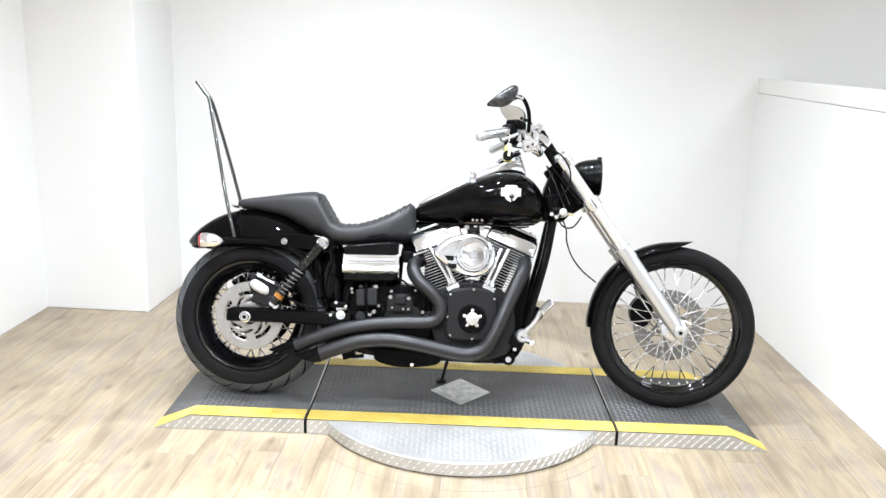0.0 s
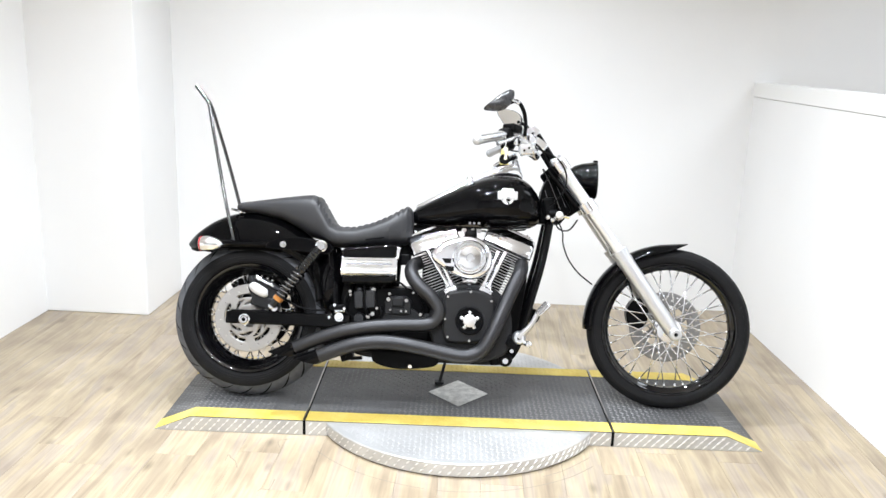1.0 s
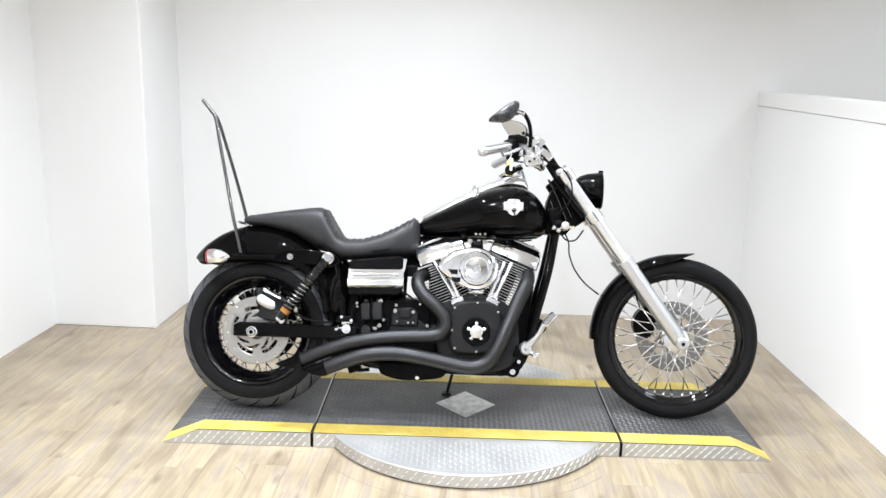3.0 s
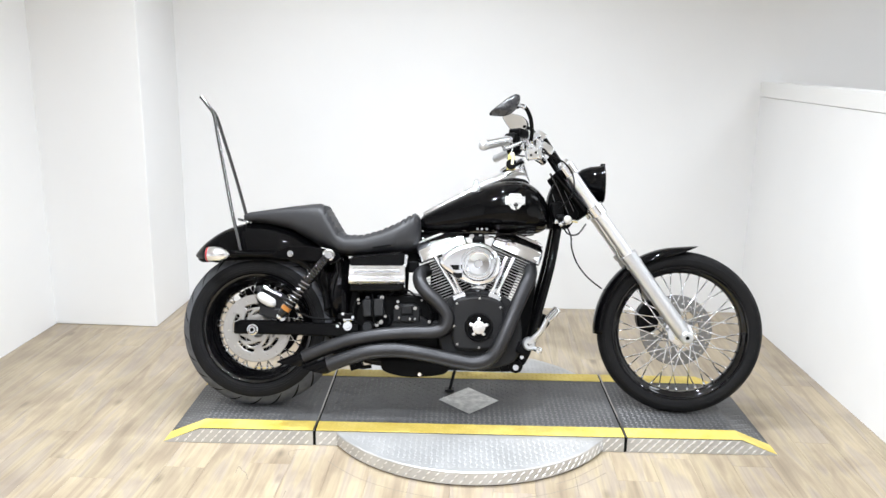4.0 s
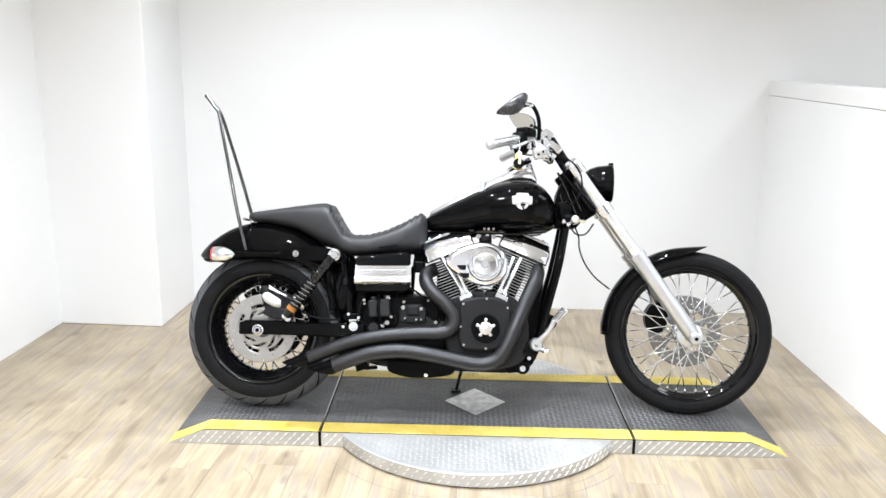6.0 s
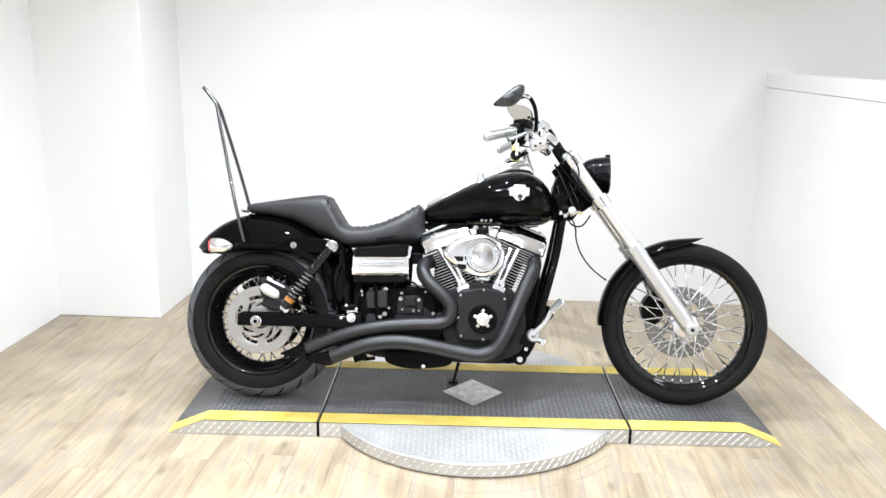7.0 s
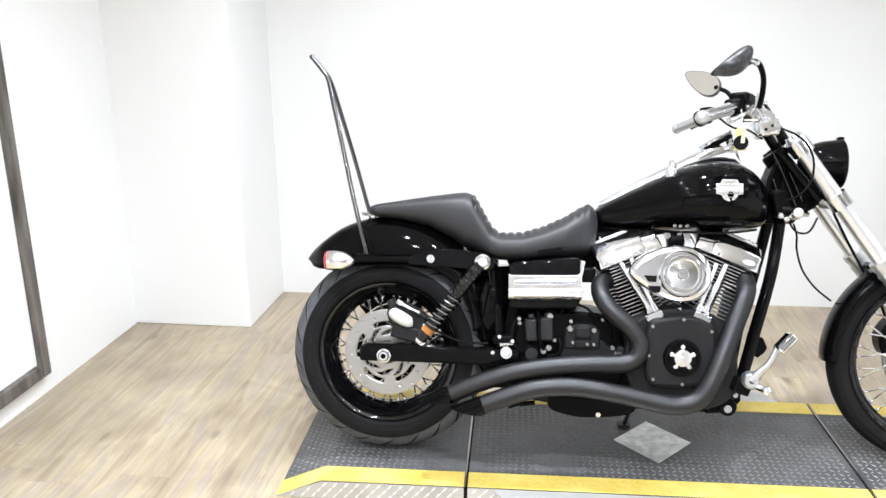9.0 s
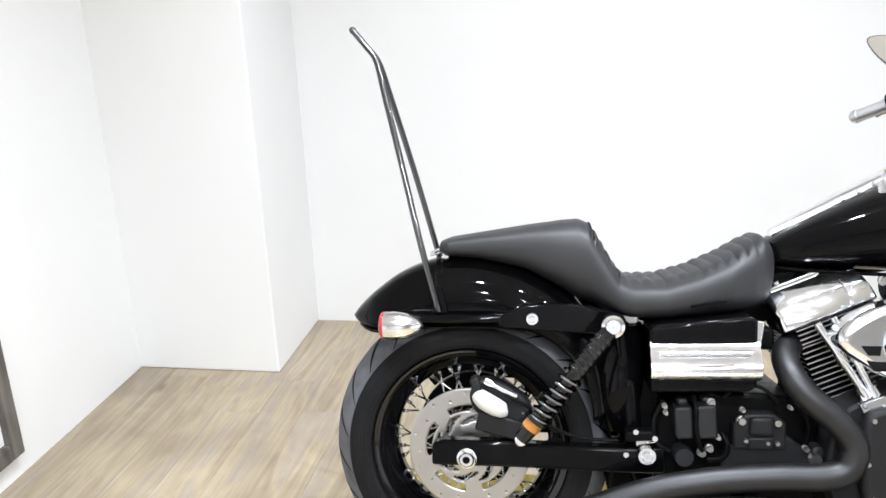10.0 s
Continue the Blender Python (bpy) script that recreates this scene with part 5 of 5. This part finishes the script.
def front_fender():
    c = FRONT
    loops, a0, a1, n = [], 182, 80, 30
    for i in range(n + 1):
        a = radians(a0 + (a1 - a0) * i / n)
        lift = 0.010 * max(0, (i - n * 0.86) / (n * 0.14)) ** 2
        lp = []
        for j in range(13):
            u = -1 + j / 6
            y = 0.060 * math.copysign(abs(u) ** 0.8, u)
            r = 0.356 - 0.034 * abs(u) ** 2.6 + lift
            tip = max(0.0, (i - n + 7) / 7)
            y *= 1 - 0.55 * tip ** 2
            r = r * (1 - tip ** 2) + (0.357 + lift) * tip ** 2
            lp.append(c + Vector((r * math.cos(a), y, r * math.sin(a))))
        loops.append(lp)
    bm = bm_new()
    rings(bm, loops, False, False)
    f = part("front_fender", bm, BLACK, bike, "gloss black front fender", 70)
    f.matrix_local = STEER
    mod = f.modifiers.new("sheet", "SOLIDIFY")
    mod.thickness = 0.003
    for sd in (-1, 1):
        for deg in (124,):
            bm = bm_new()
            q = c + 0.335 * Vector((math.cos(radians(deg)), 0, math.sin(radians(deg)))) + Vector((0, sd * 0.055, 0))
            box(bm, q + Vector((0, sd * 0.02, 0)), (0.05, 0.05, 0.02), Matrix.Rotation(radians(36), 3, "Y"))
            part("fender_bracket", bm, BLACK, f, "", 35, 0.004)
    bm = bm_new()
    prism(bm, curve2([(0.715, 0.345), (0.705, 0.40), (0.735, 0.45), (0.785, 0.46), (0.80, 0.42), (0.79, 0.35), (0.75, 0.325)], 3), 0.035, 0.115)
    k = part("front_caliper", bm, SATIN, bike, "black front brake caliper", 35, 0.008)
    k.matrix_local = STEER
    bm = bm_new()
    tube(bm, [(0.74, 0.10, 0.455), (0.715, 0.10, 0.52), (0.68, 0.10, 0.58), (0.62, 0.09, 0.68), (0.55, 0.06, 0.80)], 0.0045, 8, 6)
    part("brake_line", bm, SLOT, k)


def headlamp():
    c = (0.488, 0, 0.953)
    bm = bm_new()
    lathe(bm, [(-0.068, 0.001), (-0.066, 0.018), (-0.055, 0.040), (-0.03, 0.060), (0.0, 0.070), (0.045, 0.0755), (0.050, 0.079), (0.060, 0.079), (0.064, 0.074), (0.055, 0.070), (0.052, 0.001)], c, 44, False, "X")
    h = part("headlamp", bm, BLACK, bike, "gloss black bullet headlamp", 45)
    h.matrix_local = STEER
    bm = bm_new()
    lathe(bm, [(0.054, 0.001), (0.068, 0.001), (0.066, 0.04), (0.060, 0.070), (0.054, 0.070)], c, 36, False, "X")
    part("headlamp_glass", bm, LENS, h)
    bm = bm_new()
    box(bm, (0.544, 0, 1.031), (0.020, 0.022, 0.012))
    part("rim_clip", bm, BLACK, h, "", 30, 0.003)
    bm = bm_new()
    box(bm, (0.475, 0, 0.885), (0.04, 0.04, 0.03))
    part("lamp_foot", bm, BLACK, h, "", 30, 0.003)
    bm = bm_new()
    q = (0.383, -0.115, 0.793)
    lathe(bm, [(-0.022, 0.001), (-0.022, 0.016), (-0.006, 0.0205), (0.018, 0.0205), (0.024, 0.016), (0.024, 0.001)], q, 24, False, "Y")
    rod(bm, (0.43, -0.08, 0.79), (0.386, -0.10, 0.793), 0.008, seg=10)
    g = part("steering_lock", bm, CHROME, bike, "round chrome steering lock", 35)
    bm = bm_new()
    lathe(bm, [(-0.021, 0.001), (-0.027, 0.001), (-0.026, 0.010), (-0.021, 0.0155)], q, 24, False, "Y")
    part("lock_face", bm, mat("pale_lock_face", (0.62, 0.60, 0.57), 0.22, coat=0.4), g, "pale round face", 40)


def handlebar():
    for sd in (-1, 1):
        bm = bm_new()
        rod(bm, (0.375, sd * 0.055, 1.00), (0.285, sd * 0.055, 1.135), 0.016, 0.015, 18)
        part("riser", bm, BLACK, bike, "black handlebar riser")
    pts = [(0.035, -0.415, 1.05), (0.155, -0.30, 1.092), (0.225, -0.20, 1.118), (0.262, -0.10, 1.135), (0.275, 0.0, 1.142), (0.285, 0.10, 1.148), (0.282, 0.19, 1.158), (0.240, 0.276, 1.156), (0.130, 0.376, 1.113)]
    bm = bm_new()
    tube(bm, pts, 0.0128, 14, 8)
    h = part("handlebar", bm, CHROME, bike, "chrome handlebar")
    bm = bm_new()
    box(bm, (0.275, 0, 1.142), (0.052, 0.14, 0.040), Matrix.Rotation(radians(35), 3, "Y"))
    part("bar_clamp", bm, CHROME, h, "", 35, 0.008)
    for a, b in (((0.026, -0.414, 1.043), (0.122, -0.322, 1.079)), ((0.117, 0.388, 1.108), (0.175, 0.336, 1.132))):
        a, b = Vector(a), Vector(b)
        bm = bm_new()
        rod(bm, a, b, 0.0168, seg=20)
        for u in (0.0, 0.92):
            q = a + (b - a) * u
            rod(bm, q, q + (b - a) * 0.07, 0.0190, seg=20)
        ball(bm, a, 0.0185, (1, 1, 1))
        g = part("grip", bm, SLIDER, h, "satin silver grip")
        s = -1 if a.y < 0 else 1
        d = (b - a).normalized()
        bm = bm_new()
        q = b + d * 0.03
        box(bm, q, (0.05, 0.045, 0.045), Matrix.Rotation(radians(40 * s), 3, "Z"))
        rod(bm, q - d * 0.02, q + d * 0.02, 0.026, seg=18)
        if s > 0:
            rod(bm, q - d * 0.028, q + d * 0.03, 0.029, 0.026, 18)
            box(bm, q + Vector((0.012, -0.012, 0.016)), (0.040, 0.05, 0.036), Matrix.Rotation(radians(40), 3, "Z"))
        part("switch_housing", bm, SATIN, h, "black switch housing", 35, 0.008)
        if s < 0:
            bm = bm_new()
            box(bm, q + Vector((0.025, 0.02, 0.026)), (0.056, 0.070, 0.034), Matrix.Rotation(radians(-35), 3, "Z"))
            part("brake_reservoir", bm, SATIN, h, "black brake fluid reservoir", 35, 0.008)
        bm = bm_new()
        l0 = q + (Vector((0.048, 0, 0.0)) if s < 0 else Vector((0.062, 0, 0.026)))
        tube(bm, [l0, l0 - d * 0.05 + Vector((0.012, 0, -0.004)), l0 - d * 0.10 + Vector((0.010, 0, -0.012)), l0 - d * 0.13 + Vector((0.004, 0, -0.016))], [0.008, 0.007, 0.007, 0.009], 10, 5)
        part("lever", bm, CHROME, h, "chrome hand lever")
    # hand controls clutter at the middle of the bar
    bm = bm_new()
    box(bm, (0.235, -0.16, 1.085), (0.065, 0.09, 0.05), Matrix.Rotation(radians(-20), 3, "Z"))
    rod(bm, (0.27, -0.10, 1.06), (0.29, -0.02, 1.04), 0.018, seg=14)
    box(bm, (0.300, -0.03, 1.085), (0.06, 0.16, 0.035), Matrix.Rotation(radians(35), 3, "Y"))
    part("control_mount", bm, CHROME, h, "", 35, 0.008)

    def mirror(tip, wide, back, stem, name_label, wide_by, blunt):
        """A pointed oval mirror: head from tip to back, and its stem."""
        tip, back = Vector(tip), Vector(back)
        ax = (back - tip)
        up = Vector(wide).normalized()
        nrm = ax.cross(up).normalized()
        loops = []
        n = 22
        outline = []
        for j in range(n):
            t = 2 * math.pi * j / n
            u = 0.5 - 0.5 * math.cos(t)
            off = wide_by * math.sin(t) * (blunt + (1.04 - blunt) * u)
            outline.append(tip + ax * u + up * off)
        mid = sum(outline, Vector()) / n
        for s, o in ((0.985, -0.008), (1.0, -0.004), (1.0, 0.004), (0.9, 0.014), (0.65, 0.023), (0.25, 0.028)):
            loops.append([mid + (p - mid) * s + nrm * o for p in outline])
        bm = bm_new()
        rings(bm, loops)
        m = part("mirror", bm, SHELL, h, name_label, 60)
        bm = bm_new()
        rings(bm, [[mid + (p - mid) * 0.93 + nrm * -0.0082 for p in outline], [mid + (p - mid) * 0.93 + nrm * -0.0095 for p in outline]])
        part("mirror_glass", bm, GLASS, h)
        bm = bm_new()
        tube(bm, stem, 0.0078, 12, 6)
        ball(bm, stem[0], 0.012)
        part("mirror_stem", bm, SATIN, h, "black mirror stem")

    mirror((0.046, -0.418, 1.161), (0.25, 0.35, 0.9), (0.160, -0.405, 1.214), [(0.150, -0.392, 1.199), (0.180, -0.382, 1.197), (0.204, -0.352, 1.166), (0.215, -0.312, 1.128), (0.217, -0.275, 1.090)], "black teardrop mirror", 0.058, 0.16)
    bm = bm_new()
    rod(bm, (0.140, -0.418, 1.199), (0.174, -0.386, 1.198), 0.0055, seg=10)
    ball(bm, (0.176, -0.384, 1.197), 0.0095, seg=12)
    part("mirror_pivot", bm, CHROME, h, "small chrome mirror pivot")
    # chrome signal housing hung under the brake lever
    bm = bm_new()
    q = Vector((0.215, -0.358, 1.022))
    box(bm, q, (0.046, 0.044, 0.044), Matrix.Rotation(radians(-8), 3, "Y"))
    box(bm, q + Vector((-0.006, 0.002, 0.026)), (0.030, 0.034, 0.016), Matrix.Rotation(radians(-8), 3, "Y"))
    rod(bm, q + Vector((-0.006, 0.004, 0.030)), (0.196, -0.320, 1.078), 0.010, seg=14)
    f = part("front_indicator", bm, CHROME, bike, "chrome block front indicator", 35, 0.009, 3)
    bm = bm_new()
    lathe(bm, [(0.018, 0.001), (0.018, 0.021), (0.029, 0.0205), (0.033, 0.015), (0.034, 0.001)], q, 28, False, "X")
    part("barrel", bm, CHROME, f, "", 40)
    bm = bm_new()
    for dx, dz in ((-0.008, -0.006), (0.010, 0.004)):
        rod(bm, q + Vector((dx, -0.0205, dz)), q + Vector((dx, -0.0235, dz)), 0.0045, seg=12)
    part("screw_hole", bm, SLOT, f)
    bm = bm_new()
    lathe(bm, [(-0.030, 0.001), (-0.029, 0.010), (-0.022, 0.018), (-0.018, 0.018), (-0.018, 0.001)], q, 24, False, "X")
    part("lens", bm, LENS, f, "clear lens")
    mirror((0.149, 0.413, 1.315), (-0.45, 0.1, -0.85), (0.257, 0.341, 1.239), [(0.247, 0.347, 1.251), (0.278, 0.33, 1.235), (0.292, 0.31, 1.202), (0.276, 0.29, 1.157)], "black teardrop mirror", 0.052, 0.45)
    # control cables
    for line in ([(0.22, -0.32, 1.050), (0.26, -0.27, 1.045), (0.305, -0.22, 1.036), (0.342, -0.22, 1.020), (0.373, -0.22, 0.992), (0.393, -0.22, 0.948), (0.390, -0.22, 0.892), (0.360, -0.22, 0.847), (0.34, -0.16, 0.830)],
                 [(0.24, -0.20, 1.085), (0.29, -0.12, 1.070), (0.335, -0.08, 1.02), (0.355, -0.07, 0.95), (0.36, -0.06, 0.86)],
                 [(0.10, -0.26, 1.07), (0.16, -0.22, 1.04), (0.22, -0.16, 1.04), (0.28, -0.10, 1.02)],
                 [(0.36, -0.075, 0.80), (0.385, -0.10, 0.74), (0.43, -0.09, 0.735), (0.47, -0.05, 0.78)],
                 [(0.395, -0.06, 0.760), (0.412, -0.04, 0.725), (0.417, -0.03, 0.678), (0.446, 0.0, 0.615), (0.496, 0.03, 0.558), (0.56, 0.06, 0.512)]):
        bm = bm_new()
        tube(bm, line, 0.0032, 7, 6)
        part("control_cable", bm, SLOT, h, "black control cable")
    # brake line and conduit down the steering head
    for line in ([(0.315, -0.085, 0.985), (0.345, -0.080, 0.930), (0.372, -0.075, 0.870), (0.395, -0.075, 0.815)],
                 [(0.345, -0.070, 0.985), (0.372, -0.066, 0.930), (0.398, -0.064, 0.875), (0.418, -0.066, 0.83)],
                 [(0.330, -0.055, 0.90), (0.345, -0.062, 0.855), (0.375, -0.068, 0.815)]):
        bm = bm_new()
        tube(bm, line, 0.0045, 8, 6)
        part("brake_line", bm, DARKCHROME, h, "dark braided line", 60)
    for x, y, z in ((0.36, -0.1, 0.775), (0.34, -0.105, 0.785)):
        bm = bm_new()
        ball(bm, (x, y, z), 0.011)
        part("cable_fitting", bm, CHROME, h)


fork()
front_fender()
headlamp()
handlebar()

# paper key tag hanging from the brake lever
tag = thing("key_tag", "small yellow paper tag and black key fob hanging from the handlebar", "tag", BIKE @ pose(0.131, -0.41, 0.981))
bm = bm_new()
prism(bm, [(-0.016, -0.026), (0.016, -0.026), (0.012, 0.03), (0.0, 0.042), (-0.012, 0.03)], -0.0012, 0.0012)
part("paper", bm, mat("pale_yellow_paper", (0.8, 0.7, 0.25), 0.7), tag, "yellow paper tag", 0)
bm = bm_new()
lathe(bm, [(-0.004, 0.001), (-0.004, 0.018), (0.0, 0.020), (0.004, 0.018), (0.004, 0.001)], (0.0, -0.008, -0.006), 20, False, "Y")
part("fob", bm, SLOT, tag, "black key fob")
bm = bm_new()
tube(bm, [(0, 0, 0.04), (0.004, 0, 0.06), (0, 0, 0.085)], 0.0012, 6, 5)
part("string", bm, TRIM, tag)
bm = bm_new()
box(bm, (0.004, -0.0145, 0.010), (0.010, 0.002, 0.036), Matrix.Rotation(radians(6), 3, "Y"))
ball(bm, (0.003, -0.0145, 0.030), 0.009, (1, 0.2, 1))
part("key", bm, mat("pale_brass_key", (0.72, 0.68, 0.52), 0.35, 0.6), tag, "pale key", 30, 0.0008)

# ---- framed board on the side wall ----
board = thing("framed_board", "large white board in a distressed dark wooden frame on the wall", "board", pose(XL + 0.006, -0.62, 0.62, 0, 0, 0))
FRAMEWOOD = bump(vary(mat("distressed_dark_wood", (0.04, 0.035, 0.03), 0.6), 30, (0.045, 0.04, 0.037), (0.20, 0.18, 0.16), stretch=(1, 1, 0.12)), 60, 0.3, 0.003)
W2, H2, FW = 1.025, 0.53, 0.055
for nm, c, s in (("frame_stile", (0.016, W2 - FW / 2, 0.30), (0.034, FW, 1.66)), ("frame_stile", (0.016, -W2 + FW / 2, 0.30), (0.034, FW, 1.66)), ("frame_rail", (0.016, 0, -H2 + FW / 2), (0.034, 2 * W2 - 2 * FW, FW)), ("frame_rail", (0.016, 0, 1.13 - FW / 2), (0.034, 2 * W2 - 2 * FW, FW))):
    bm = bm_new()
    box(bm, c, s)
    part(nm, bm, FRAMEWOOD, board, "", 30, 0.006)
bm = bm_new()
box(bm, (0.006, 0, 0.30), (0.012, 2 * W2 - 2 * FW, 1.66 - 2 * FW))
part("white_panel", bm, mat("white_board_surface", (0.86, 0.86, 0.86), 0.2), board, "glossy white panel", 0)

# ---- plank floor ----
OAK = mat("oak_vinyl_plank", (0.4, 0.32, 0.22), 0.36)
n, l, b = nodes_of(OAK)
info = n.new("ShaderNodeObjectInfo")
tc = n.new("ShaderNodeTexCoord")
off = n.new("ShaderNodeVectorMath")
off.operation = "MULTIPLY_ADD"
comb = n.new("ShaderNodeCombineXYZ")
l.new(info.outputs["Random"], comb.inputs[0])
l.new(info.outputs["Random"], comb.inputs[1])
l.new(comb.outputs[0], off.inputs[0])
off.inputs[1].default_value = (37.0, 91.0, 0.0)
l.new(tc.outputs["Object"], off.inputs[2])
mp = n.new("ShaderNodeMapping")
mp.inputs["Scale"].default_value = (8.0, 1.0, 1.0)
l.new(off.outputs[0], mp.inputs[0])
g1 = n.new("ShaderNodeTexNoise")
g1.inputs["Scale"].default_value, g1.inputs["Detail"].default_value, g1.inputs["Distortion"].default_value = 1.6, 6.0, 0.8
l.new(mp.outputs[0], g1.inputs["Vector"])
mp2 = n.new("ShaderNodeMapping")
mp2.inputs["Scale"].default_value = (90.0, 3.0, 1.0)
l.new(off.outputs[0], mp2.inputs[0])
g2 = n.new("ShaderNodeTexNoise")
g2.inputs["Scale"].default_value, g2.inputs["Detail"].default_value = 1.0, 4.0
l.new(mp2.outputs[0], g2.inputs["Vector"])
ramp = n.new("ShaderNodeValToRGB")
els = ramp.color_ramp.elements
els[0].position, els[0].color = 0.24, (0.290, 0.235, 0.173, 1)
els[1].position, els[1].color = 0.80, (0.561, 0.490, 0.406, 1)
for at, colour in ((0.40, (0.387, 0.318, 0.232)), (0.50, (0.474, 0.398, 0.281)), (0.58, (0.404, 0.345, 0.286)), (0.68, (0.466, 0.393, 0.298))):
    els.new(at).color = (*colour, 1)
l.new(g1.outputs[0], ramp.inputs[0])
hsv = n.new("ShaderNodeHueSaturation")
rng = n.new("ShaderNodeMapRange")
rng.inputs[3].default_value, rng.inputs[4].default_value = 0.92, 1.07
l.new(info.outputs["Random"], rng.inputs[0])
l.new(rng.outputs[0], hsv.inputs["Value"])
l.new(ramp.outputs[0], hsv.inputs["Color"])
mix = n.new("ShaderNodeMix")
mix.data_type, mix.blend_type = "RGBA", "MULTIPLY"
r2 = n.new("ShaderNodeMapRange")
r2.inputs[1].default_value, r2.inputs[2].default_value, r2.inputs[3].default_value, r2.inputs[4].default_value = 0.35, 0.6, 0.78, 1.0
l.new(g2.outputs[0], r2.inputs[0])
mix.inputs[0].default_value = 0.7
l.new(hsv.outputs[0], mix.inputs[6])
l.new(r2.outputs[0], mix.inputs[7])
geo = n.new("ShaderNodeNewGeometry")
g3 = n.new("ShaderNodeTexNoise")
g3.inputs["Scale"].default_value, g3.inputs["Detail"].default_value, g3.inputs["Distortion"].default_value = 3.4, 3.0, 0.6
l.new(geo.outputs["Position"], g3.inputs["Vector"])
tint = n.new("ShaderNodeValToRGB")
tint.color_ramp.elements[0].position, tint.color_ramp.elements[0].color = 0.36, (0.80, 0.77, 0.74, 1)
tint.color_ramp.elements[1].position, tint.color_ramp.elements[1].color = 0.64, (1.0, 0.985, 0.94, 1)
l.new(g3.outputs[0], tint.inputs[0])
worn = n.new("ShaderNodeMix")
worn.data_type, worn.blend_type = "RGBA", "MULTIPLY"
worn.inputs[0].default_value = 1.0
l.new(mix.outputs[2], worn.inputs[6])
l.new(tint.outputs[0], worn.inputs[7])
# small dark knots
mp3 = n.new("ShaderNodeMapping")
mp3.inputs["Scale"].default_value = (7.0, 3.2, 1.0)
l.new(off.outputs[0], mp3.inputs[0])
knot = n.new("ShaderNodeTexVoronoi")
knot.inputs["Scale"].default_value = 1.0
l.new(mp3.outputs[0], knot.inputs["Vector"])
dark = n.new("ShaderNodeMapRange")
dark.inputs[1].default_value, dark.inputs[2].default_value, dark.inputs[3].default_value, dark.inputs[4].default_value = 0.03, 0.15, 0.62, 1.0
l.new(knot.outputs["Distance"], dark.inputs[0])
knotted = n.new("ShaderNodeMix")
knotted.data_type, knotted.blend_type = "RGBA", "MULTIPLY"
knotted.inputs[0].default_value = 1.0
l.new(worn.outputs[2], knotted.inputs[6])
l.new(dark.outputs[0], knotted.inputs[7])
l.new(knotted.outputs[2], b.inputs["Base Color"])
bp = n.new("ShaderNodeBump")
bp.inputs["Strength"].default_value, bp.inputs["Distance"].default_value = 0.15, 0.001
l.new(g2.outputs[0], bp.inputs["Height"])
l.new(bp.outputs[0], b.inputs["Normal"])
floor = bpy.data.objects["floor"]
PW, PL = 0.152, 1.22


def plank_mesh(w, length):
    bm = bm_new()
    e, d = 0.0005, 0.0004
    lo = [(-w / 2, -length / 2), (w / 2, -length / 2), (w / 2, length / 2), (-w / 2, length / 2)]
    rings(bm, [[Vector((x, y, -0.012)) for x, y in lo], [Vector((x, y, -d)) for x, y in lo], [Vector((x - math.copysign(e, x), y - math.copysign(e, y), 0)) for x, y in lo]])
    bmesh.ops.recalc_face_normals(bm, faces=bm.faces)
    me = bpy.data.meshes.new("plank")
    bm.to_mesh(me)
    bm.free()
    me.materials.append(OAK)
    return me


FULL = plank_mesh(PW - 0.0006, PL - 0.0006)
rnd = random.Random(5)
cols = int((1.75 - XL) / PW) + 1
for i in range(cols):
    x = XL + PW * (i + 0.5)
    y = -4.1 - rnd.random() * PL
    while y < 1.9:
        ob = new("plank", FULL)
        ob.parent = floor
        ob.location = (x, y + PL / 2, 0)
        y += PL
# the rest of the floor, out of the camera's sight
bm = bm_new()
box(bm, (3.1, -1.5, -0.0065), (2.55, 7.6, 0.011))
box(bm, (-0.3, -4.6, -0.0070), (4.3, 1.5, 0.010))
tagged(part("plank_field", bm, OAK, floor, "", 0), kind="stuff")


# curved scuffs round the turntable
SCUFF = mat("floor_scuff", (0.24, 0.21, 0.17), 0.6)
for r, a0, a1, w in ((0.700, 222, 262, 0.003), (0.704, 266, 318, 0.0035), (0.655, 300, 322, 0.003)):
    bm = bm_new()
    ins, outs = [], []
    for k in range(25):
        a = radians(a0 + (a1 - a0) * k / 24)
        wob = 0.004 * noise.noise(Vector((a * 5, r * 9, 0)))
        ins.append(Vector(((r + wob) * math.cos(a) - 0.03, (r + wob) * math.sin(a) + 0.185, 0.0004)))
        outs.append(Vector(((r + wob + w) * math.cos(a) - 0.03, (r + wob + w) * math.sin(a) + 0.185, 0.0004)))
    rings(bm, [ins, outs], False, False)
    part("scuff", bm, SCUFF, floor, "faint curved scuff", 0)
for path in ([(-0.869, -0.399), (-0.871, -0.352), (-0.853, -0.376), (-0.833, -0.395), (-0.811, -0.443)],
             [(-0.697, -0.272), (-0.715, -0.223), (-0.690, -0.207), (-0.656, -0.199)],
             [(-0.695, -0.593), (-0.688, -0.574), (-0.663, -0.580), (-0.658, -0.561), (-0.657, -0.508)]):
    bm = bm_new()
    fine = smooth_line([(x, y, 0.0004) for x, y in path], 5)
    sides = []
    for k, p in enumerate(fine):
        d = (fine[min(k + 1, len(fine) - 1)] - fine[max(k - 1, 0)]).normalized()
        half_w = 0.0022 * (0.35 + abs(noise.noise(p * 60)))
        sides.append((p + Vector((-d.y, d.x, 0)) * half_w, p - Vector((-d.y, d.x, 0)) * half_w))
    rings(bm, [[q[0] for q in sides], [q[1] for q in sides]], False, False)
    part("scuff", bm, SCUFF, floor, "short dark crack in the floor finish", 0)
